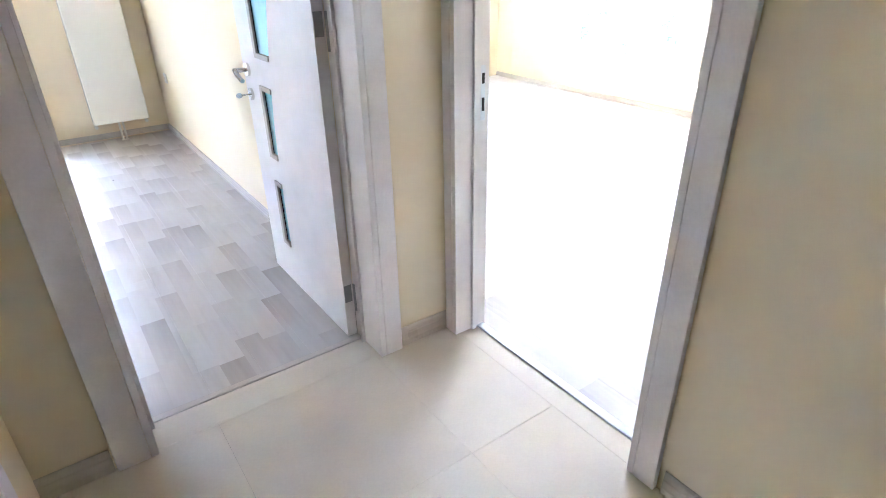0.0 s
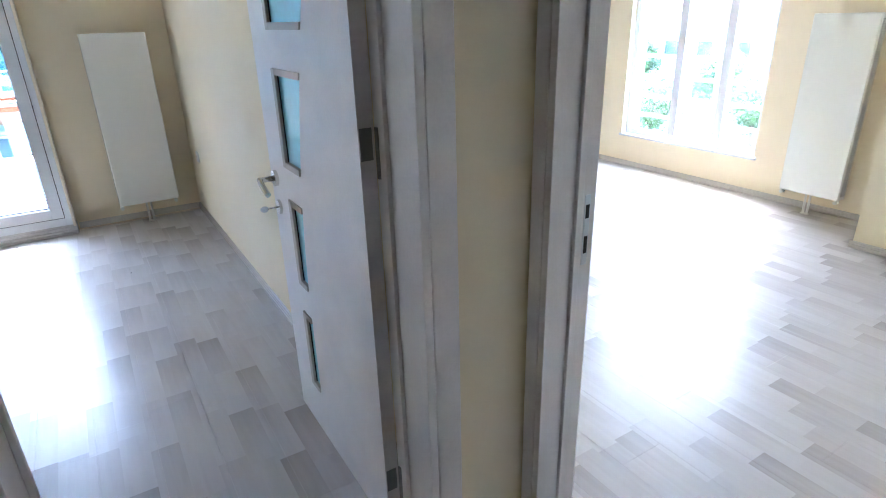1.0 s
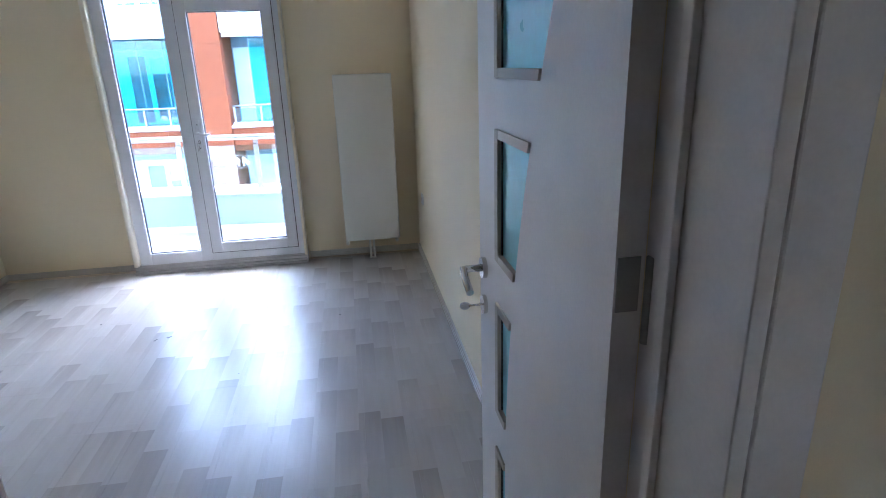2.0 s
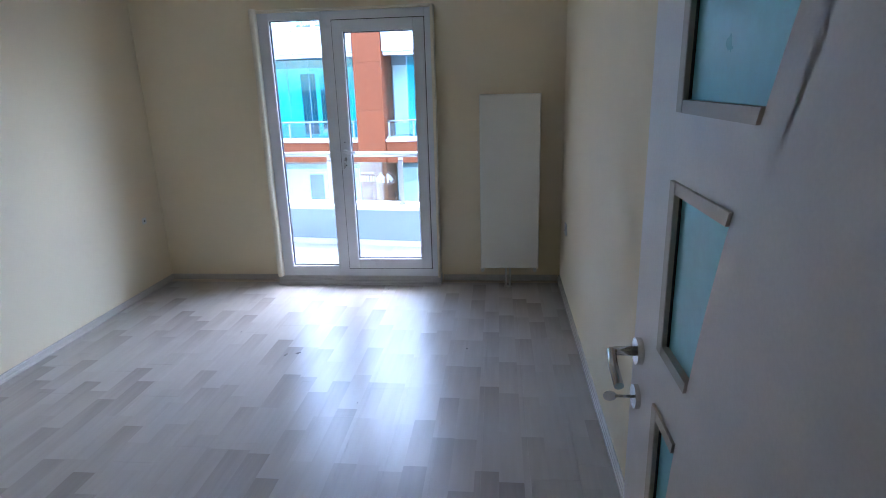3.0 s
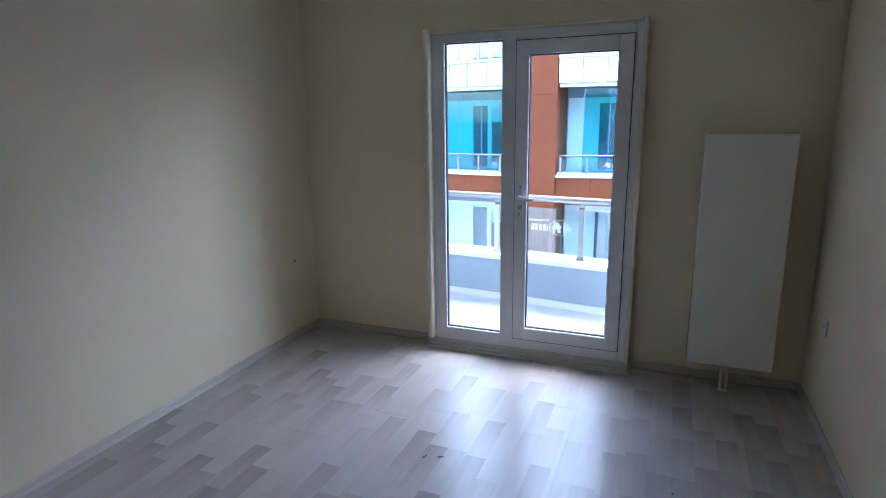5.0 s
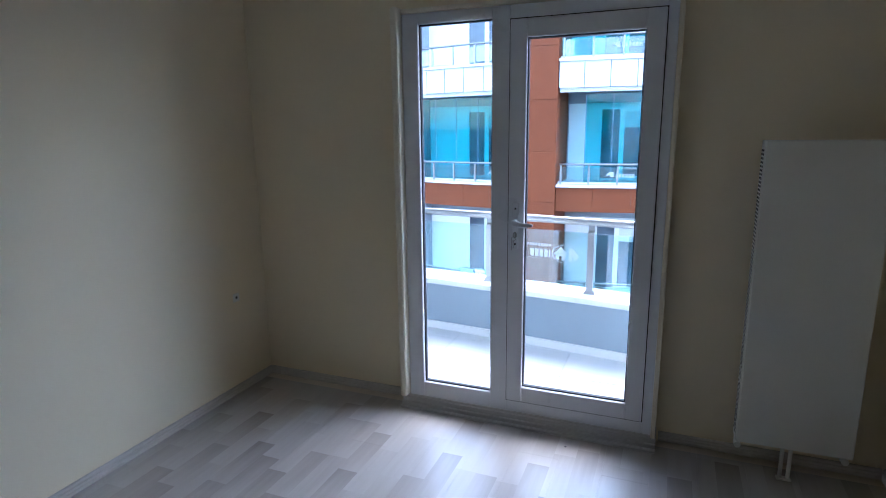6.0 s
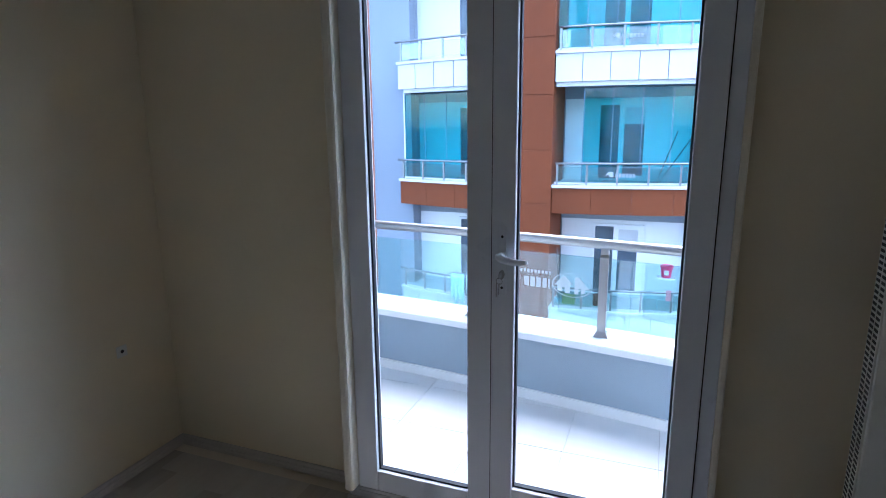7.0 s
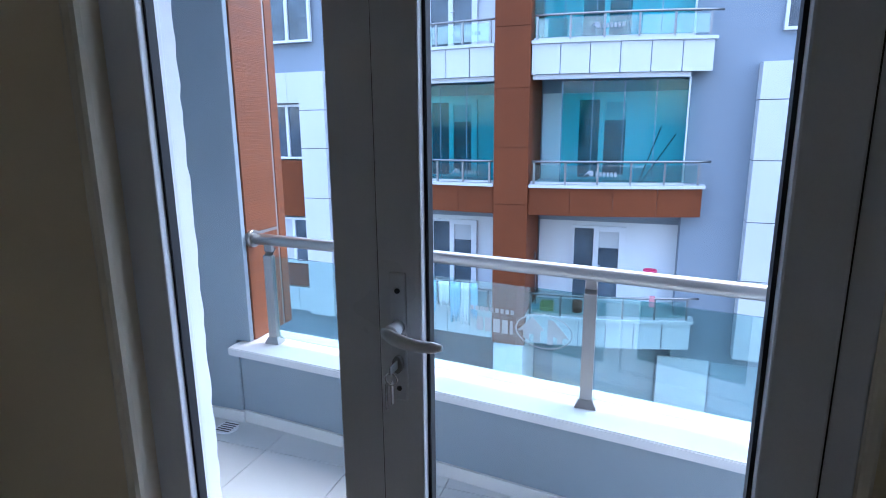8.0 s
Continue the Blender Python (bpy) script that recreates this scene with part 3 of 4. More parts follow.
# ---- radiators ----
def radiator(label):
    """A flat vertical panel radiator in local axes: x across (0 to 0.42), front at y 0, wall behind at y 0.175."""
    r = thing("radiator", label, "radiator", "panel radiators")
    W, Z0, Z1, D = 0.422, 0.163, 1.405, 0.10
    part("front_panel", boxes(((0.004, 0, Z0), (W - 0.004, 0.014, Z1)), bevel=0.004), RADIATOR, r)
    part("back_panel", boxes(((0.004, D - 0.014, Z0), (W - 0.004, D, Z1)), bevel=0.003), RADIATOR, r)
    for x in (0.0, W - 0.012):
        g = part("side_grille", boxes(((x, 0.012, Z0), (x + 0.012, D - 0.012, Z1)), bevel=0.002), RADIATOR, r)
        slots = bmesh.new()
        xx = x - 0.0006 if x == 0 else x + 0.012
        for k in range(78):
            z = Z0 + 0.03 + k * 0.0152
            for y0, y1 in ((0.018, 0.045), (0.055, 0.082)):
                add_box(slots, (xx, y0, z), (xx + 0.0006, y1, z + 0.008))
        tagged(part("slotted_strip", slots, SLOT, g), kind="stuff")
    part("top_grille", boxes(((0, 0.012, Z1 - 0.012), (W, D - 0.012, Z1 + 0.001)), bevel=0.002), RADIATOR, r)
    for x in (0.012, W - 0.024):
        v = part("valve", tube([(x, 0.05, Z0 - 0.032), (x, 0.05, Z0 + 0.002)], 0.012), RADIATOR, r)
        part("valve_cap", tube([(x, 0.05, Z0 - 0.022), (x, 0.015, Z0 - 0.022)], 0.0135), RADIATOR, v)
    for x in (0.185, 0.215):
        part("pipe", tube([(x, 0.05, Z0 + 0.002), (x, 0.05, 0.0)], 0.008), RADIATOR, r)
    part("pipe_rose", boxes(((0.172, 0.036, 0.0), (0.228, 0.064, 0.009)), bevel=0.003), RADIATOR, r)
    for z in (0.45, 1.15):
        part("bracket", boxes(((0.10, D, z), (0.13, 0.204, z + 0.06))), RADIATOR, r)
        part("bracket", boxes(((W - 0.13, D, z), (W - 0.10, 0.204, z + 0.06))), RADIATOR, r)
    return r


rad_a = radiator("tall flat white panel radiator beside the balcony door")
rad_a.matrix_basis = pose(0.904, 6.222, 0)
rad_b = copy_thing(rad_a, pose(5.217, 3.585, 0, 0, 0, -90))
tagged(rad_b, "tall flat white panel radiator beside the wide window")


# ---- sockets ----
def socket(m, label, well):
    s = thing("wall_socket", label, "socket", "wall sockets")
    part("plate", boxes(((-0.04, -0.009, -0.04), (0.04, 0.0, 0.04)), bevel=0.004), SOCKET, s)
    part("well", prism([(0.013 * math.cos(k * math.pi / 8), -0.0105, 0.013 * math.sin(k * math.pi / 8)) for k in range(16)], (0, 0.003, 0)), well, s)
    s.matrix_basis = m
    return s


socket(pose(XL, 6.17, 0.55, 0, 0, 90) @ Matrix.Scale(0.6, 4), "small bare outlet box on the cream wall", SLOT)
socket(pose(XR, 6.08, 0.495, 0, 0, -90), "white socket outlet near the radiator", GROUT)


# crumbs of plaster left on the laminate
crumbs = bmesh.new()
for x, y, r in ((-0.196, 5.09, 0.006), (-0.19, 5.105, 0.004), (-0.13, 5.117, 0.008), (-0.118, 5.125, 0.005), (0.852, 5.21, 0.005), (0.206, 6.20, 0.005), (0.35, 4.6, 0.003), (-0.6, 5.4, 0.003)):
    add_prism(crumbs, [(x + r * math.cos(k * 1.26 + x) * (1 + 0.5 * (k % 2)), y + r * math.sin(k * 1.26 + x), 0.0004) for k in range(5)], (0, 0, 0.0025))
tagged(mesh_object("floor_crumbs", crumbs, STICK), "dark crumbs of plaster on the laminate floor", "debris", kind="stuff")


# ---- living room window and railing ----
window_b = thing("window_living", "white plastic window with three lights", "window")
x0, x1 = BX1 + 0.06, BX1 + 0.13
cuts = [RWY0, 4.34, 4.80, RWY1]
part("frame", boxes(((x0, RWY0, RWZ0), (x1, RWY0 + 0.05, RWZ1)), ((x0, RWY1 - 0.05, RWZ0), (x1, RWY1, RWZ1)), ((x0, RWY0 + 0.05, RWZ0), (x1, RWY1 - 0.05, RWZ0 + 0.05)), ((x0, RWY0 + 0.05, RWZ1 - 0.05), (x1, RWY1 - 0.05, RWZ1)), bevel=0.003), PVC, window_b)
for y in cuts[1:3]:
    part("mullion", boxes(((x0, y - 0.04, RWZ0 + 0.05), (x1, y + 0.04, RWZ1 - 0.05)), bevel=0.003), PVC, window_b)
for a, b in zip(cuts, cuts[1:]):
    part("pane", boxes(((x0 + 0.03, a + 0.035, RWZ0 + 0.04), (x0 + 0.034, b - 0.035, RWZ1 - 0.04))), WINDOW_GLASS, window_b)
part("sill", boxes(((BX1 - 0.02, RWY0 - 0.02, RWZ0 - 0.02), (x0, RWY1 + 0.02, RWZ0 + 0.002)), bevel=0.004), MARBLE, window_b, "pale stone sill")
rail_b = thing("window_railing", "white metal railing outside the window", "railing")
for z in (0.42, 0.62, 0.82, 1.02):
    part("bar", tube([(5.95, 3.4, z), (5.95, 6.0, z)], 0.018), PVC, rail_b)
for y in (3.4, 4.7, 6.0):
    part("post", boxes(((5.93, y - 0.02, -0.4), (5.97, y + 0.02, 1.03)), bevel=0.003), PVC, rail_b)
structure("ledge_living", boxes(((BX1 + 0.25, 3.0, -0.5), (6.05, 6.6, -0.35))), OUT_WHITE, "white concrete ledge under the railing", "ledge")


# ---- balcony ----
def para(x):
    """Inner face of the gently curved balcony parapet."""
    return 7.335 - 0.145 * x - 0.02 * x * x


def rail_line(x):
    """Line of the balustrade along the outer half of the coping."""
    return para(x) + 0.033


def sweep(x0, x1, off0, off1, z0, z1, steps=24):
    bm = bmesh.new()
    xs = [x0 + (x1 - x0) * k / steps for k in range(steps + 1)]
    rows = [[bm.verts.new((x, para(x) + o, z)) for o, z in ((off0, z0), (off1, z0), (off1, z1), (off0, z1))] for x in xs]
    for a, b in zip(rows, rows[1:]):
        for q in range(4):
            bm.faces.new((a[q], a[(q + 1) % 4], b[(q + 1) % 4], b[q]))
    bm.faces.new(rows[0])
    bm.faces.new(rows[-1][::-1])
    return bm


PX0, PX1 = -1.43, 2.3
structure("balcony_parapet", sweep(PX0, PX1, 0.0, 0.15, -0.6, 0.385), GREY_WALL, "low blue-grey rendered curved parapet wall", "parapet")
coping_bm = sweep(PX0 + 0.06, PX1, -0.10, 0.17, 0.385, 0.42)
bmesh.ops.bevel(coping_bm, geom=list(coping_bm.edges), offset=0.004, segments=2, affect="EDGES")
structure("balcony_coping", coping_bm, MARBLE, "white marble coping slab on the parapet", "coping")
structure("balcony_skirting", sweep(PX0, PX1, -0.012, -0.0005, 0.02, 0.075), TILE_SKIRT, "pale tile skirting along the parapet", "baseboard")
# unseen slab, added to keep steep daylight off the floor by the door
structure("unseen_slab_above", prism([(-2.0, OUT + 0.002, 2.47), (PX1, OUT + 0.002, 2.47)] + [(x, para(x) + 0.20, 2.47) for x in [PX1 - (PX1 + 1.38) * k / 12 for k in range(13)]], (0, 0, 0.2)), OUT_WHITE, "white unseen slab added above the balcony for shade", "balcony slab")
structure("balcony_column", boxes(((-2.0, 7.485, -0.6), (-1.39, 7.785, 6.2)), bevel=0.006), GREY_WALL, "blue-grey rendered column at the balcony end", "column")
structure("balcony_column_skirting", boxes(((-1.8, 7.473, 0.02), (-1.38, 7.4845, 0.075))), TILE_SKIRT, "pale tile skirting", "baseboard")
structure("balcony_end_wall", boxes(((-2.0, OUT + 0.03, -0.6), (-1.8, 7.485, 6.2))), GREY_WALL, "blue-grey rendered balcony end wall", "wall")
clad = thing("wood_cladding", "orange-brown wood-look cladding on the balcony column", "cladding")
part("board", boxes(((-1.39, 7.505, 0.422), (-1.305, 7.722, 0.888)), bevel=0.004), CLAD_NEAR, clad)
part("board", boxes(((-1.39, 7.505, 0.900), (-1.305, 7.722, 6.2)), bevel=0.004), CLAD_NEAR, clad)
part("board", boxes(((-1.39, 7.736, 0.422), (-1.305, 7.79, 6.2)), bevel=0.004), CLAD_NEAR, clad)
part("joint_strip", boxes(((-1.39, 7.503, 0.886), (-1.3075, 7.72, 0.902))), HINGE, clad, "grey joint strip")
part("joint_strip", boxes(((-1.39, 7.7205, 0.422), (-1.309, 7.7375, 6.2))), HINGE, clad, "grey joint strip")
part("edge_strip", boxes(((-1.39, 7.478, 0.422), (-1.312, 7.504, 6.2)), bevel=0.003), GREY_WALL, clad, "pale metal edge strip")

balcony_floor = structure("balcony_floor", prism([(-2.0, OUT - 0.05, -0.3), (PX1, OUT - 0.05, -0.3)] + [(x, para(x) + 0.01, -0.3) for x in [PX1 - (PX1 + 1.43) * k / 12 for k in range(13)]] + [(-2.0, 7.48, -0.3)], (0, 0, 0.314)),
                          TILE_JOINT, "pale square tiled balcony floor", "floor")

# floor drain
drain = thing("floor_drain", "round white plastic floor drain cover", "drain", at=(-1.42, 7.405, 0.021))
part("rim", prism([(0.05 * math.cos(k * math.pi / 12), 0.05 * math.sin(k * math.pi / 12), 0.001) for k in range(24)], (0, 0, 0.008)), PVC, drain)
for k in range(5):
    part("slot", boxes(((-0.035, -0.036 + k * 0.016, 0.0085), (0.035, -0.029 + k * 0.016, 0.0098))), SLOT, drain)

# ---- balcony balustrade ----
balustrade = thing("balustrade", "stainless steel balustrade with green-tinted glass panels", "balustrade")
xs = [-1.29 + 3.56 * k / 30 for k in range(31)]
part("handrail", tube([(x, rail_line(x) + 0.008, 0.88) for x in xs], 0.024, 14), STEEL, balustrade)
part("end_flange", tube([(-1.306, rail_line(-1.29) + 0.008, 0.88), (-1.285, rail_line(-1.29) + 0.008, 0.88)], 0.038, 16), STEEL, balustrade)
POSTS = [-1.208, -0.55, 0.144, 0.84, 1.535]
for x in POSTS:
    y = rail_line(x)
    p = part("post", prism([(x - 0.02, y - 0.014, 0.43), (x + 0.02, y - 0.014, 0.43), (x + 0.02, y + 0.014, 0.43), (x - 0.02, y + 0.014, 0.43)], (0, 0, 0.385)), STEEL, balustrade)
    foot = bmesh.new()
    a = [foot.verts.new((x + sx * 0.036, y + sy * 0.028, 0.421)) for sx, sy in ((-1, -1), (1, -1), (1, 1), (-1, 1))]
    b = [foot.verts.new((x + sx * 0.023, y + sy * 0.017, 0.448)) for sx, sy in ((-1, -1), (1, -1), (1, 1), (-1, 1))]
    foot.faces.new(a[::-1])
    foot.faces.new(b)
    for k in range(4):
        foot.faces.new((a[k], a[(k + 1) % 4], b[(k + 1) % 4], b[k]))
    part("foot", foot, STEEL, p)
    part("cap", prism([(x - 0.02, y - 0.014, 0.805), (x + 0.02, y - 0.014, 0.805), (x + 0.02, y + 0.014, 0.83), (x - 0.02, y + 0.014, 0.83)], (0, 0.012, 0.012)), STEEL, p)
    part("saddle", boxes(((x - 0.019, y - 0.006, 0.83), (x + 0.019, y + 0.013, 0.862)), bevel=0.003), STEEL, p)
for a, b in zip(POSTS, POSTS[1:]):
    ya, yb = rail_line(a), rail_line(b)
    part("glass_panel", prism([(a + 0.021, ya, 0.445), (b - 0.021, yb, 0.445), (b - 0.021, yb + 0.008, 0.445), (a + 0.021, ya + 0.008, 0.445)], (0, 0, 0.365)), RAIL_GLASS, balustrade, "green-tinted glass panel")

# emblem and lettering bars etched on one glass panel
emblem = thing("glass_emblem", "white etched oval emblem with lettering bars on balustrade glass", "emblem")


def on_glass(x, z):
    a, b = POSTS[1], POSTS[2]
    f = (x - a) / (b - a)
    return Vector((x, rail_line(a) * (1 - f) + rail_line(b) * f - 0.0025, z))


ring = bmesh.new()
for k in range(36):
    c = [(math.cos(q * math.pi / 18), math.sin(q * math.pi / 18)) for q in (k, k + 1)]
    add_prism(ring, [on_glass(-0.008 + r * u, 0.66 + r * 0.62 * v) for u, v, r in ((*c[0], 0.10), (*c[1], 0.10), (*c[1], 0.095), (*c[0], 0.095))], (0, 0.0015, 0))
part("oval", ring, LETTER, emblem)
marks = bmesh.new()
add_prism(marks, [on_glass(-0.008 + u, 0.658 + v) for u, v in ((-0.090, -0.004), (-0.040, 0.050), (0.006, 0.004), (-0.010, 0.004), (-0.010, -0.040), (-0.034, -0.040), (-0.034, -0.012), (-0.050, -0.012), (-0.050, -0.036), (-0.072, -0.030), (-0.072, -0.004))], (0, 0.0015, 0))
add_prism(marks, [on_glass(-0.008 + u, 0.658 + v) for u, v in ((0.014, 0.046), (0.034, 0.046), (0.088, -0.012), (0.066, -0.012), (0.066, -0.032), (0.048, -0.036), (0.048, -0.012), (0.034, -0.012), (0.034, -0.040), (0.014, -0.042))], (0, 0.0015, 0))
part("mark", marks, LETTER, emblem)
BARS = [(-0.128, 0.010, 0.63, 0.05), (-0.158, 0.022, 0.63, 0.05), (-0.190, 0.024, 0.63, 0.05), (-0.222, 0.024, 0.63, 0.05), (-0.254, 0.024, 0.63, 0.05)]
BARS += [(-0.126 - 0.019 * k, 0.012, 0.703, 0.016) for k in range(9)]
for x0, x1, z0, z1 in [(x, x + w, z, z + h) for x, w, z, h in BARS]:
    part("lettering_bar", prism([on_glass(x0, z0), on_glass(x1, z0), on_glass(x1, z1), on_glass(x0, z1)], (0, 0.0015, 0)), LETTER, emblem)


# ---- apartment building across the street ----
FW = 18.9          # main wall plane
STOREY = 2.955
ROOF = 5.6


def bow(x):
    """Front line of the balconies, bowed towards the street round the brown pillar."""
    return 17.93 + 0.042 * (x + 2.55) ** 2


def arc_wall(x0, x1, d0, d1, z0, z1, steps):
    bm = bmesh.new()
    xs = [x0 + (x1 - x0) * k / steps for k in range(steps + 1)]
    rows = [[bm.verts.new((x, bow(x) + o, z)) for o, z in ((d0, z0), (d1, z0), (d1, z1), (d0, z1))] for x in xs]
    for a, b in zip(rows, rows[1:]):
        for q in range(4):
            bm.faces.new((a[q], a[(q + 1) % 4], b[(q + 1) % 4], b[q]))
    bm.faces.new(rows[0])
    bm.faces.new(rows[-1][::-1])
    return bm


def slab(x0, x1, z0, z1, over, steps=10):
    xs = [x0 + (x1 - x0) * k / steps for k in range(steps + 1)]
    return prism([(x, bow(x) - over, z0) for x in xs] + [(x1, FW + 0.6, z0), (x0, FW + 0.6, z0)], (0, 0, z1 - z0))


block = thing("apartment_building", "lavender-grey apartment building with brown and white cladding", "building")
LB, RB = (-6.35, -2.98), (-2.19, 1.33)    # balcony bays left and right of the pillar
part("wall", boxes(((-16, FW, -6.2), (LB[0] + 0.2, FW + 0.3, ROOF)), ((RB[1] - 0.35, FW, -6.2), (12, FW + 0.3, ROOF)), ((LB[0] + 0.2, FW + 0.55, -6.2), (RB[1] - 0.35, FW + 0.8, ROOF)),
                   ((LB[0] + 0.19, FW + 0.3, -6.2), (LB[0] + 0.21, FW + 0.56, ROOF)), ((RB[1] - 0.36, FW + 0.3, -6.2), (RB[1] - 0.34, FW + 0.56, ROOF))), LAVENDER, block)
part("roof", boxes(((-16, FW - 0.3, ROOF), (12, 30, 6.1))), CLAD_WHITE, block)
part("back", boxes(((-16, 22, -6.2), (12, 22.3, ROOF))), LAVENDER, block)
PILLAR_JOINTS = (-3.70, -2.905, -1.67, -0.435, 0.80, 2.035, 3.27, 4.505, ROOF)
for z, top in zip(PILLAR_JOINTS, PILLAR_JOINTS[1:]):
    part("pillar_panel", boxes(((-2.96, bow(-2.5) - 0.06, z + 0.005), (-2.205, FW + 0.5, top - 0.005)), bevel=0.004), CLAD_BROWN, block, "brown cladding panel on the pillar")
part("pillar_foot", boxes(((-2.93, bow(-2.5) - 0.03, -6.2), (-2.235, FW + 0.49, -3.71)), bevel=0.01), OUT_WHITE, block, "pale rendered foot of the pillar")
part("pillar_core", boxes(((-2.95, bow(-2.5) - 0.045, -3.70), (-2.215, FW + 0.5, ROOF))), BROWN_JOINT, block)


def facade_window(parent, xc, z0, w, h, y, lights=2, dark=True):
    win = part("window", boxes(((xc - w / 2, y - 0.04, z0), (xc - w / 2 + 0.06, y + 0.05, z0 + h)), ((xc + w / 2 - 0.06, y - 0.04, z0), (xc + w / 2, y + 0.05, z0 + h)), ((xc - w / 2 + 0.06, y - 0.04, z0), (xc + w / 2 - 0.06, y + 0.05, z0 + 0.06)),
                                ((xc - w / 2 + 0.06, y - 0.04, z0 + h - 0.06), (xc + w / 2 - 0.06, y + 0.05, z0 + h)),
                                *[((xc - w / 2 + w * k / lights - 0.04, y - 0.045, z0 + 0.06), (xc - w / 2 + w * k / lights + 0.04, y + 0.05, z0 + h - 0.06)) for k in range(1, lights)]), PVC, parent, "white framed window")
    for k in range(lights):
        part("pane", boxes(((xc - w / 2 + w * k / lights + 0.045, y + 0.0, z0 + 0.05), (xc - w / 2 + w * (k + 1) / lights - 0.045, y + 0.012, z0 + h - 0.05))), DARK_GLASS if (dark or k % 2) else CURTAIN, win)
    return win


def balcony_door(parent, xc, z0):
    """A white framed glazed door with a dark side light left of it, and a curtain behind the door glass."""
    y, h = FW + 0.46, 1.86
    door = part("balcony_door", boxes(((xc - 0.12, y - 0.05, z0), (xc, y + 0.05, z0 + h)), ((xc + 0.46, y - 0.05, z0), (xc + 0.60, y + 0.05, z0 + h)), ((xc, y - 0.05, z0), (xc + 0.46, y + 0.05, z0 + 0.12)), ((xc, y - 0.05, z0 + h - 0.12), (xc + 0.46, y + 0.05, z0 + h)),
                                      ((xc - 0.62, y - 0.04, z0), (xc - 0.57, y + 0.05, z0 + h)), ((xc - 0.57, y - 0.04, z0 + h - 0.06), (xc - 0.12, y + 0.05, z0 + h)), ((xc - 0.57, y - 0.04, z0), (xc - 0.12, y + 0.05, z0 + 0.05))), PVC, parent, "white framed glazed balcony door")
    part("pane", boxes(((xc - 0.01, y, z0 + 0.11), (xc + 0.47, y + 0.012, z0 + h - 0.11))), DARK_GLASS, door)
    part("pane", boxes(((xc - 0.58, y, z0 + 0.04), (xc - 0.11, y + 0.012, z0 + h - 0.05))), DARK_GLASS, door)
    part("blind", boxes(((xc + 0.0, y - 0.004, z0 + h - 0.52), (xc + 0.46, y - 0.001, z0 + h - 0.12))), CURTAIN, door, "pale blind")
    part("handle", tube([(xc - 0.05, y - 0.06, z0 + 0.92), (xc - 0.05, y - 0.085, z0 + 0.92), (xc + 0.06, y - 0.085, z0 + 0.92)], 0.012, 6), PVC, door)


def facade_balcony(span, z, brown, glazed, n, label, ends, open_panel=-1):
    """One bowed balcony: floor slab with ledge, front panels, railing, and glazing where it is closed in."""
    x0, x1 = span
    bal = part("balcony", slab(x0, x1, z - 0.62, z - 0.06, -0.04), LAVENDER, block, label)
    part("ledge", slab(x0 - 0.03 * ends[0], x1 + 0.05 * ends[1], z - 0.055, z + 0.012, 0.05), CLAD_WHITE, bal, "white ledge")
    gap = 0.0035 if brown else 0.009
    for k in range(n):
        a, b = x0 + (x1 - x0) * k / n, x0 + (x1 - x0) * (k + 1) / n
        part("panel", arc_wall(a + gap, b - gap, -0.0, 0.03, z - 0.655, z - 0.06, 2), CLAD_BROWN if brown else CLAD_WHITE, bal)
    # railing
    r0, r1 = x0 + 0.06, x1 + 0.12 * ends[1] - (0.02 if not ends[1] else 0)
    r0 -= 0.14 * ends[0]
    pts = [r0 + (r1 - r0) * k / 12 for k in range(13)]
    rail = part("handrail", tube([(x, bow(x) + 0.04, z + 0.50) for x in pts], 0.026, 8), FAR_STEEL, bal)
    for k in range(6):
        x = x0 + 0.1 + (x1 - x0 - 0.2) * k / 5
        part("rail_post", boxes(((x - 0.022, bow(x) + 0.02, z + 0.012), (x + 0.022, bow(x) + 0.06, z + 0.48))), FAR_STEEL, rail)
    for k in range(5):
        a, b = x0 + 0.1 + (x1 - x0 - 0.2) * k / 5, x0 + 0.1 + (x1 - x0 - 0.2) * (k + 1) / 5
        part("rail_glass", arc_wall(a + 0.03, b - 0.03, 0.035, 0.045, z + 0.07, z + 0.43, 1), RAIL_GLASS, rail)
    if glazed:
        g0, g1 = (x0 + 0.02, x1 - 0.40) if ends[1] else (x0 + 0.14, x1 - 0.02)
        part("glazing_head", arc_wall(g0, g1, 0.08, 0.16, z + 2.20, z + 2.297, 8), CLAD_WHITE, bal, "white glazing head rail")
        part("glazing_foot", arc_wall(g0, g1, 0.09, 0.15, z + 0.02, z + 0.07, 8), CLAD_WHITE, bal)
        edge = g1 if ends[1] else g0
        part("glazing_jamb", boxes(((edge - 0.018, bow(edge) + 0.08, z + 0.02), (edge + 0.018, bow(edge) + 0.15, z + 2.2))), CLAD_WHITE, bal)
        for k in range(5):
            a, b = g0 + (g1 - g0) * k / 5, g0 + (g1 - g0) * (k + 1) / 5
            if k == open_panel:
                continue
            part("glass_panel", arc_wall(a + 0.012, b - 0.012, 0.11, 0.12, z + 0.06, z + 2.15, 1), CYAN_GLASS, bal, "cyan-tinted sliding glass panel")
            if k:
                part("glass_edge", boxes(((a - 0.008, bow(a) + 0.10, z + 0.06), (a + 0.008, bow(a) + 0.13, z + 2.15))), CYAN_EDGE, bal)
    return bal


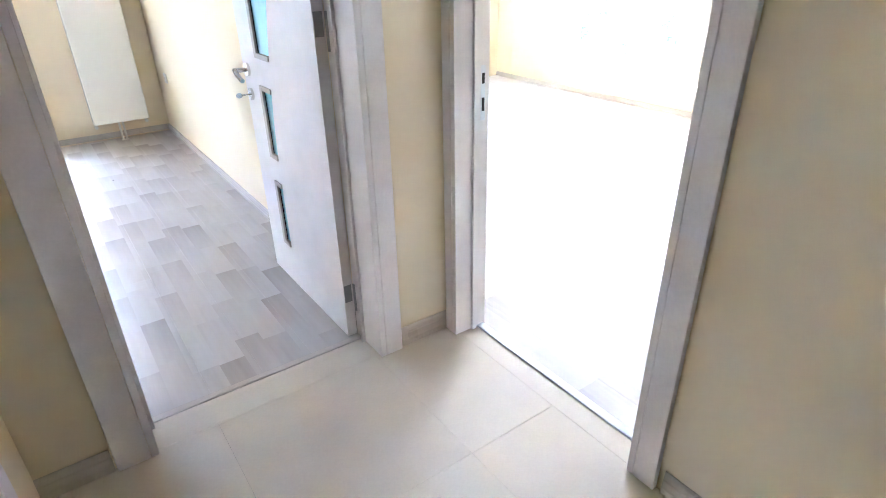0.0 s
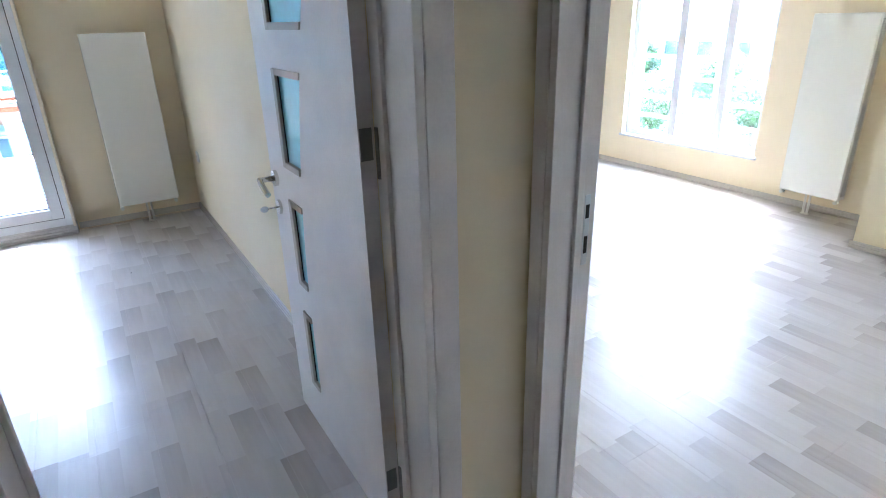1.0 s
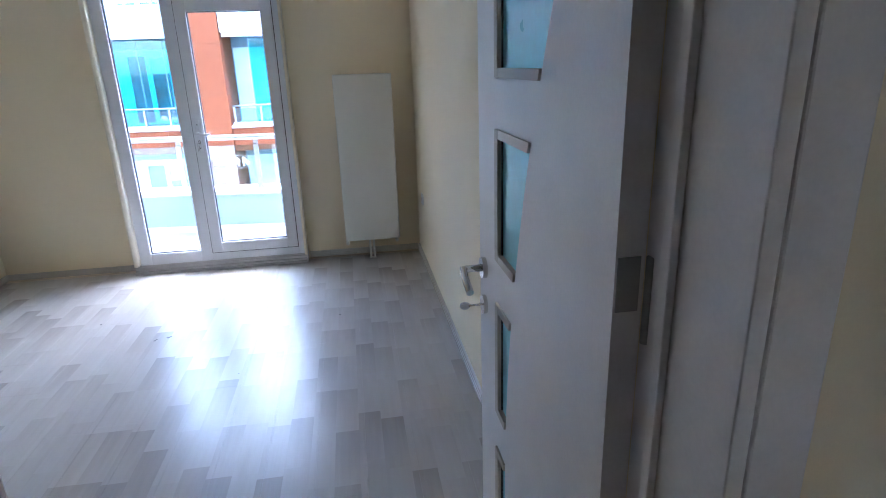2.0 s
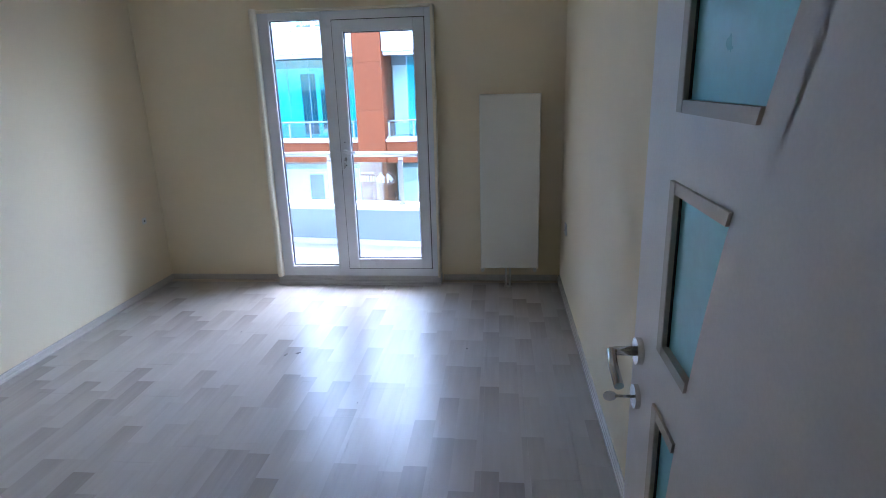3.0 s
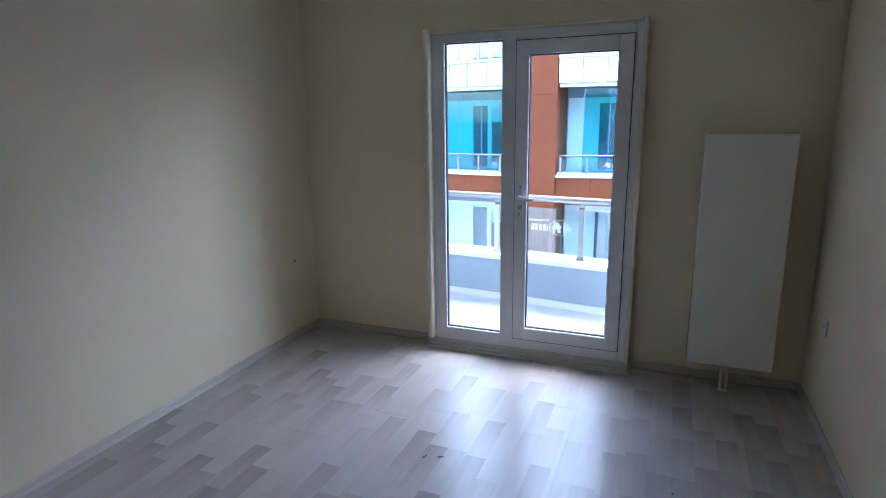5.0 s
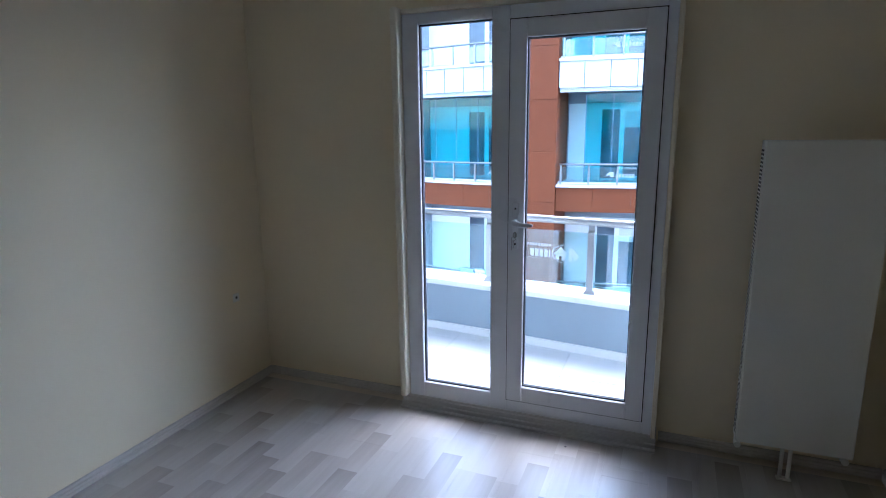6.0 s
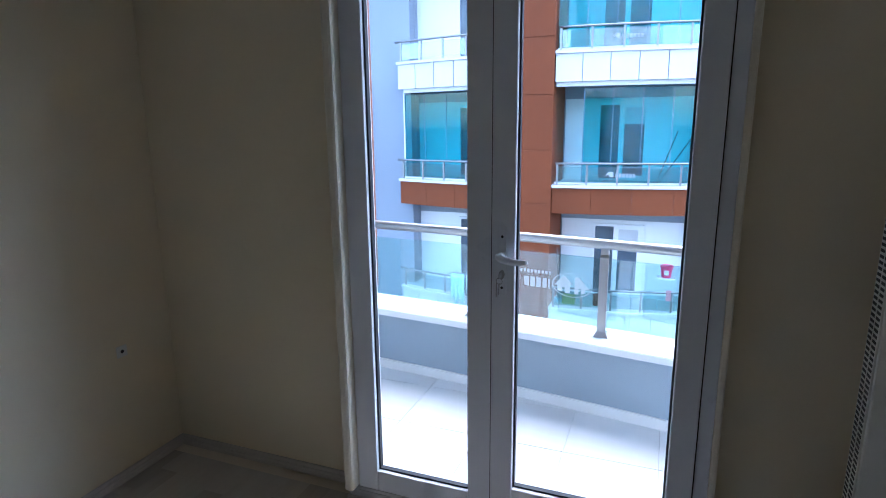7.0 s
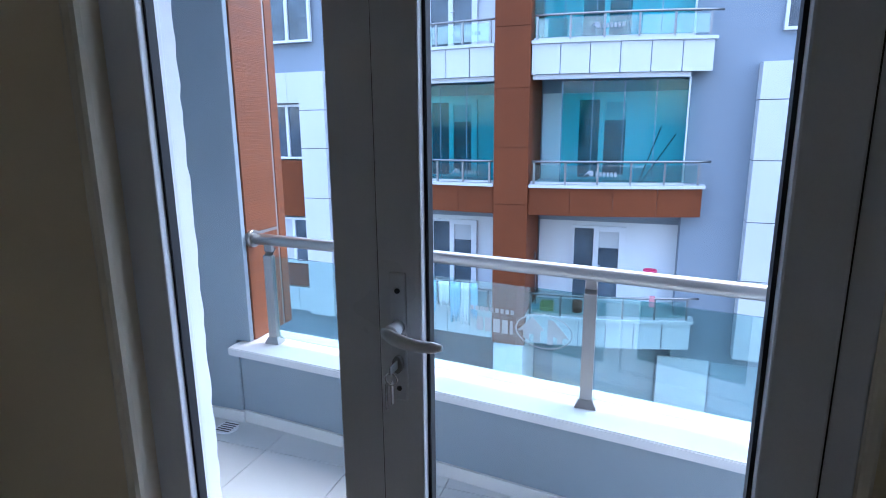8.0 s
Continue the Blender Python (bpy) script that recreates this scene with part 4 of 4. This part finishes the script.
for lvl, brown, gl, gr in ((1, False, False, True), (0, True, True, True), (-1, False, False, False)):
    z = lvl * STOREY
    tone = "brown" if brown else "white"
    facade_balcony(RB, z, brown, gr, 4 if brown else 6, f"{tone} panelled bowed balcony" + (" closed in with cyan glass" if gr else " with open railing"), (0, 1), 0 if lvl == 0 else -1)
    facade_balcony(LB, z, brown, gl, 4 if brown else 6, f"{tone} panelled bowed balcony" + (" closed in with cyan glass" if gl else " with open railing"), (1, 0))
    for span, xc in ((RB, -0.75), (LB, -4.35)):
        part("balcony_wall", boxes(((span[0] + 0.02, FW + 0.50, z + 0.012), (span[1] - 0.36, FW + 0.545, z + 1.98))), BACK_WALL, block, "white wall behind the balcony")
        # lavender band on the wall top stands in for the soffit's shadow
        part("balcony_wall_shade", boxes(((span[0] + 0.02, FW + 0.48, z + 1.98), (span[1] - 0.36, FW + 0.56, z + 2.30))), LAVENDER, block)
        balcony_door(block, xc, z + 0.02)

# wings beside the balconies: white panels and windows
for x0, x1, zs in ((-8.20, -7.47, (-3.75, -1.85, -0.55, 0.73, 1.68, 2.62)), (2.20, 2.86, (-3.7, -1.95, -0.71, 0.54, 1.72, 2.44))):
    for a, b in zip(zs, zs[1:]):
        part("white_panel", boxes(((x0, FW - 0.42, a + 0.008), (x1, FW - 0.02, b - 0.008)), bevel=0.004), CLAD_WHITE, block, "white cladding panel")
    part("panel_core", boxes(((x0 + 0.01, FW - 0.40, zs[0]), (x1 - 0.01, FW, zs[-1] - 0.01))), DARK_GAP, block)
for a, b in ((-9.6, -9.05), (-9.04, -8.62), (-8.61, -8.21)):
    part("white_panel", boxes(((a, FW - 0.3, 1.87), (b, FW - 0.02, 2.62)), bevel=0.004), CLAD_WHITE, block, "white cladding panel")
    part("white_panel", boxes(((a, FW - 0.3, -3.7), (b, FW - 0.02, -3.05)), bevel=0.004), CLAD_WHITE, block, "white cladding panel")
part("brown_panel", boxes(((-9.6, FW - 0.25, -1.07), (-8.21, FW - 0.02, 0.40)), bevel=0.004), CLAD_BROWN, block, "brown cladding panel")
part("brown_panel", boxes(((-9.6, FW - 0.25, -3.02), (-8.21, FW - 0.02, -2.42)), bevel=0.004), CLAD_BROWN, block, "brown cladding panel")
part("brown_panel", boxes(((2.88, FW - 0.30, -3.6), (3.6, FW - 0.02, 0.30)), bevel=0.004), CLAD_BROWN, block, "brown cladding panel")
for z0, h in ((0.44, 1.40), (-2.40, 1.27), (3.36, 1.5)):
    facade_window(block, -8.75 if z0 < 3 else -8.6, z0, 1.08 if z0 < 3 else 1.35, h, FW - 0.12, 2, dark=z0 > 0)
facade_window(block, 3.15, 3.03, 1.2, 1.4, FW - 0.05, 2)
# street level: dark shop openings and a pale plinth
part("plinth", boxes(((-16, FW - 0.15, -6.2), (-7.5, FW - 0.01, -5.6)), ((0.72, FW - 0.06, -6.2), (1.80, FW - 0.005, -3.95)), ((1.84, FW - 0.15, -6.2), (12, FW - 0.06, -5.6))), CLAD_WHITE, block)
for x0, x1 in ((-6.9, -3.1), (-1.75, 0.68), (1.85, 3.6)):
    right = x0 > -3
    part("shop_opening", boxes(((x0, FW - 0.02 if x0 > 1 else FW + 0.5, -6.1), (x1, FW + 0.02 if x0 > 1 else FW + 0.54, -3.98))), SHUTTER if right else DARK_GLASS, block, "pale blue-grey shutter" if right else "dark shop front glass")

for x, z in ((-0.75, -0.655), (-4.4, -0.655)):
    part("soffit_lamp", prism([(x + 0.13 * math.cos(k * math.pi / 8), bow(x) + 0.35 + 0.13 * math.sin(k * math.pi / 8), z - 0.01) for k in range(16)], (0, 0, 0.05)), CLAD_WHITE, block, "round white soffit lamp")

# lettering bars on the balcony glass across the street
for span, z in ((RB, 0.0), (RB, STOREY), (LB, 0.0), (LB, STOREY)):
    sign = thing("glass_sign", "small white lettering bars on balcony glass", "sign", "balcony glass signs")
    x = -1.05 if span is RB else -4.0
    y = bow(x) + 0.03
    part("mark", prism([(x, y, z + 0.20), (x + 0.10, y, z + 0.32), (x + 0.20, y, z + 0.32), (x + 0.20, y, z + 0.20), (x + 0.14, y, z + 0.20), (x + 0.10, y, z + 0.26)], (0, 0.002, 0)), FAR_LETTER, sign)
    for k in range(6):
        part("lettering_bar", boxes(((x + 0.25 + k * 0.075, y - 0.01, z + 0.20), (x + 0.30 + k * 0.075, y - 0.008, z + 0.29))), FAR_LETTER, sign)

# ---- things on the balconies across the street ----
LOW = -STOREY + 0.014
bucket = thing("bucket", "pink plastic bucket hung on the balcony railing", "bucket", at=(0.42, bow(0.42) + 0.28, LOW + 0.80))
bk = bmesh.new()
prof = [(0.10, 0.0), (0.135, 0.25), (0.15, 0.25), (0.15, 0.28), (0.125, 0.28), (0.092, 0.012)]
rings = [[bk.verts.new((r * math.cos(q * math.pi / 8), r * math.sin(q * math.pi / 8), h)) for q in range(16)] for r, h in prof]
for a, b in zip(rings, rings[1:]):
    for q in range(16):
        bk.faces.new((a[q], a[(q + 1) % 16], b[(q + 1) % 16], b[q]))
bk.faces.new(rings[0][::-1])
bk.faces.new(rings[-1])
part("tub", bk, PINK, bucket)
part("label", boxes(((-0.05, -0.142, 0.08), (0.05, -0.128, 0.19))), CLOTH_WHITE, bucket)
stand = thing("small_stand", "white stand under the pink bucket", "stand", at=(0.42, bow(0.42) + 0.28, LOW))
part("top", boxes(((-0.2, -0.15, 0.76), (0.2, 0.15, 0.798))), CLOTH_WHITE, stand)
for sx in (-0.17, 0.14):
    for sy in (-0.13, 0.10):
        part("leg", boxes(((sx, sy, 0), (sx + 0.03, sy + 0.03, 0.76))), CLOTH_WHITE, stand)
rag = thing("rag", "small pink rag hung over the balcony railing", "rag", at=(0.50, bow(0.50) + 0.04, LOW + 0.30))
part("cloth", boxes(((-0.06, -0.042, 0.0), (0.05, -0.032, 0.23)), ((-0.05, 0.032, 0.09), (0.06, 0.042, 0.23)), ((-0.06, -0.042, 0.23), (0.06, 0.042, 0.238)), bevel=0.004), PINK_CLOTH, rag)
mop = thing("mop", "mop leaning by the brown pillar", "mop", at=(-2.05, bow(-2.0) + 0.45, LOW))
part("stick", tube([(0, 0, 0.1), (-0.06, 0.1, 1.35)], 0.016, 8), STICK, mop)
part("head", boxes(((-0.11, -0.07, 0.0), (0.11, 0.07, 0.11)), bevel=0.02), CLOTH_BLUE, mop)
crate = thing("plastic_crate", "yellow-green plastic crate on the balcony floor", "crate", at=(-1.78, bow(-1.8) + 0.45, LOW))
part("body", boxes(((-0.15, -0.11, 0), (0.15, 0.11, 0.03)), ((-0.15, -0.11, 0.03), (-0.135, 0.11, 0.20)), ((0.135, -0.11, 0.03), (0.15, 0.11, 0.20)), ((-0.135, 0.095, 0.03), (0.135, 0.11, 0.20))), GREEN_POT, crate)
for k in range(4):
    part("slat", boxes(((-0.135, -0.11, 0.035 + 0.045 * k), (0.135, -0.098, 0.060 + 0.045 * k))), GREEN_POT, crate)
pot = thing("flower_pot", "brown plastic pot on the balcony floor", "pot", at=(-1.1, bow(-1.1) + 0.45, LOW))
part("tub", tube([(0, 0, 0), (0, 0, 0.26)], 0.11, 14), CLAD_BROWN, pot)
RACK_Y = bow(-4.0) - 0.30
rack = thing("drying_rack", "metal drying rack hooked on the open balcony railing", "drying rack", at=(-3.9, RACK_Y, LOW))
for d in (-0.02, 0.10):
    part("rail", tube([(-0.78, d, 0.68), (0.66, d, 0.68)], 0.012, 8), STEEL, rack)
for x in (-0.7, 0.6):
    back = bow(x - 3.9) + 0.04 - RACK_Y
    part("arm", tube([(x, -0.03, 0.68), (x, back - 0.06, 0.68), (x, back, 0.535)], 0.010, 8), STEEL, rack)


def hung_cloth(x, width, drop, material, label):
    """A cloth folded over the rail of the drying rack, rippled."""
    bm = bmesh.new()
    n, m = 12, 10
    grid = [[bm.verts.new((x + width * (i / n - 0.5) * (1 - 0.15 * abs(j - m / 2) / m), RACK_Y - 0.02 + (0.02 if j < m / 2 else -0.02) * (0.6 + abs(j - m / 2) / m) + 0.035 * math.sin(i * 1.7 + x * 9) * abs(j - m / 2) / m * 2,
             LOW + 0.692 - drop * abs(j - m / 2) / (m / 2) * (0.9 + 0.1 * math.sin(i * 1.1 + x * 5)))) for i in range(n + 1)] for j in range(m + 1)]
    for j in range(m):
        for i in range(n):
            f = bm.faces.new((grid[j][i], grid[j][i + 1], grid[j + 1][i + 1], grid[j + 1][i]))
            f.smooth = True
    ob = mesh_object("cloth", bm, material)
    mod = ob.modifiers.new("thickness", "SOLIDIFY")
    mod.thickness = 0.006
    tagged(ob, label, "laundry", "laundry on the rack")


hung_cloth(-4.44, 0.36, 0.80, CLOTH_BLUE, "pale blue cloth hung to dry")
hung_cloth(-4.08, 0.26, 0.62, CLOTH_WHITE, "white cloth hung to dry")
hung_cloth(-3.80, 0.24, 1.00, CLOTH_BLUE, "long pale blue cloth hung to dry")
hung_cloth(-3.56, 0.20, 1.04, CLOTH_WHITE, "long white cloth hung to dry")
hung_cloth(-3.35, 0.17, 0.86, CLOTH_BLUE, "pale blue cloth hung to dry")
sticks = thing("poles", "two crossed thin poles behind the cyan glass", "poles")
part("pole", tube([(0.10, bow(0.1) + 0.45, 0.02), (0.75, bow(0.7) + 0.6, 1.05)], 0.014, 6), STICK, sticks)
part("pole", tube([(0.05, bow(0.1) + 0.5, 0.02), (0.45, bow(0.7) + 0.65, 1.2)], 0.014, 6), STICK, sticks)

# the building and what stands on its balconies, set in place across the street
for ob in scene.objects:
    if ob.parent is None and ob.name.split(".")[0] in ("apartment_building", "glass_sign", "bucket", "small_stand", "rag", "mop", "plastic_crate", "flower_pot", "drying_rack", "cloth", "poles"):
        ob.location += Vector((0.15, -0.10, 0.06))

# ---- ground, street and distance ----
structure("ground", boxes(((-1500, -1500, -6.6), (1500, 1500, -6.2))), ASPHALT, "dark asphalt street and ground", "ground")


def tree(x, y, base, height, seed, label):
    rnd = random.Random(seed)
    t = thing("tree", label, "tree", "trees in the distance", (x, y, base))
    bm = tube([(0, 0, 0), (0.1, 0.05, height * 0.3), (0.0, 0.1, height * 0.62)], height * 0.025, 8)
    for k in range(5):
        a = k * 1.3
        add_tube(bm, [(0.05, 0.05, height * (0.3 + 0.06 * k)), (math.cos(a) * height * 0.22, math.sin(a) * height * 0.22, height * (0.55 + 0.05 * k))], height * 0.009, 6)
    part("trunk", bm, BARK, t)
    verts, faces = [], []
    for k in range(2600):
        d = Vector((rnd.gauss(0, 1), rnd.gauss(0, 1), rnd.gauss(0, 1))).normalized()
        lump = 1 + 0.35 * noise.noise(d * 2.3 + Vector((seed, 0, 0)))
        c = Vector((d.x * height * 0.30, d.y * height * 0.30, height * 0.66 + d.z * height * 0.32)) * 1.0
        c = Vector((0, 0, height * 0.66)) + (c - Vector((0, 0, height * 0.66))) * lump * rnd.uniform(0.55, 1.0)
        s = height * rnd.uniform(0.014, 0.03)
        u = Vector((rnd.gauss(0, 1), rnd.gauss(0, 1), rnd.gauss(0, 1))).normalized()
        v = u.orthogonal().normalized()
        n = len(verts)
        verts += [c + u * s, c + v * s * 0.6, c - u * s, c - v * s * 0.6]
        faces.append((n, n + 1, n + 2, n + 3))
    me = bpy.data.meshes.new("crown")
    me.from_pydata([tuple(v) for v in verts], [], faces)
    me.materials.append(LEAF)
    crown = new("crown", me)
    crown.parent = t
    tagged(crown, kind="stuff")


for k, (x, y, h) in enumerate(((30, 18, 5.0), (36, 24, 5.6), (33, 30, 5.2), (44, 22, 6.0), (41, 35, 6.2), (52, 42, 6.6), (27, 22, 4.6))):
    tree(x, y, -6.2, h, k + 3, "broad leafy green tree beyond the window")
for x, y, w, h in ((48, 30, 12, 7.5), (55, 46, 14, 8.5), (45, 48, 10, 6)):
    house = thing("distant_house", "pale distant house with a red tiled roof", "house", "distant houses", (x, y, -6.2))
    part("wall", boxes(((-w / 2, -w / 2, 0), (w / 2, w / 2, h))), OUT_WHITE, house)
    part("roof", prism([(-w / 2 - 0.4, -w / 2 - 0.4, h), (w / 2 + 0.4, -w / 2 - 0.4, h), (0, -w / 2 - 0.4, h + 2)], (0, w + 0.8, 0)), ROOF_TILE, house)
    for k in range(3):
        for q in range(2):
            part("window", boxes(((-w / 2 - 0.04, -w / 3 + k * w / 4, 1.2 + q * 2.8), (-w / 2, -w / 3 + k * w / 4 + 1.2, 2.6 + q * 2.8))), DARK_GLASS, house)

# the panes let the daylight in
for ob in scene.objects:
    if ob.type == "MESH" and ob.name.split(".")[0] in ("pane", "glass_panel", "rail_glass") and ob.data.materials[0] in (WINDOW_GLASS, RAIL_GLASS, CYAN_GLASS):
        ob.visible_shadow = False

# ---- floor boards and tiles ----
BOARD_W, BOARD_L = 0.193, 1.29


def lay_boards(parent, x0, x1, y0, y1, seed):
    rnd = random.Random(seed)
    shapes = {}
    k = math.floor(x0 / BOARD_W)
    while k * BOARD_W < x1:
        a, b = max(x0, k * BOARD_W), min(x1, (k + 1) * BOARD_W)
        y = y0 - rnd.uniform(0.1, 1.1)
        while y < y1:
            c, d = max(y0, y), min(y1, y + BOARD_L)
            y += BOARD_L
            if b - a < 0.01 or d - c < 0.02:
                continue
            size = (round(b - a - 0.0005, 4), round(d - c - 0.0005, 4))
            if size not in shapes:
                shapes[size] = box_mesh("floor_board", size[0], size[1], 0.0085, LAMINATE, 0.0003)
            piece("floor_board", shapes[size], parent, pose((a + b) / 2, (c + d) / 2, 0))
        k += 1


def lay_tiles(parent, name, x0, x1, y0, y1, ox, oy, size, gap, material, lift=0.0, inside=None):
    shapes = {}
    i = math.floor((x0 - ox) / size)
    while ox + i * size < x1:
        a, b = max(x0, ox + i * size), min(x1, ox + (i + 1) * size)
        j = math.floor((y0 - oy) / size)
        while oy + j * size < y1:
            c, d = max(y0, oy + j * size), min(y1, oy + (j + 1) * size)
            j += 1
            if b - a < 0.02 or d - c < 0.02:
                continue
            key = (round(b - a - gap, 4), round(d - c - gap, 4))
            if key not in shapes:
                shapes[key] = box_mesh(name, key[0], key[1], 0.006, material, 0.0003)
            piece(name, shapes[key], parent, pose((a + b) / 2, (c + d) / 2, lift))
        i += 1


lay_boards(floor_a, XL, XR, YD - 0.006, YW - 0.07, 4)
lay_boards(floor_b, BX0, BX1, BY0, YW, 9)
lay_tiles(floor_h, "hall_tile", HX0, HX1, HY0, HY1, HX0 - 0.1, HY1 - 0.6, 0.6, 0.0006, HALL_TILE)
lay_tiles(floor_h, "hall_tile", AX0, AX1, HY1, YD - 0.036, AX0, HY1, 0.9, 0.0006, HALL_TILE)
lay_tiles(floor_h, "hall_tile", HX1, BX0 - 0.036, DY0, DY1, HX1, DY0, 0.9, 0.0006, HALL_TILE)
lay_tiles(balcony_floor, "balcony_tile", -1.8, PX1, OUT + 0.03, 7.50, -0.75, 6.5175, 0.3975, 0.003, BALCONY_TILE, 0.021)
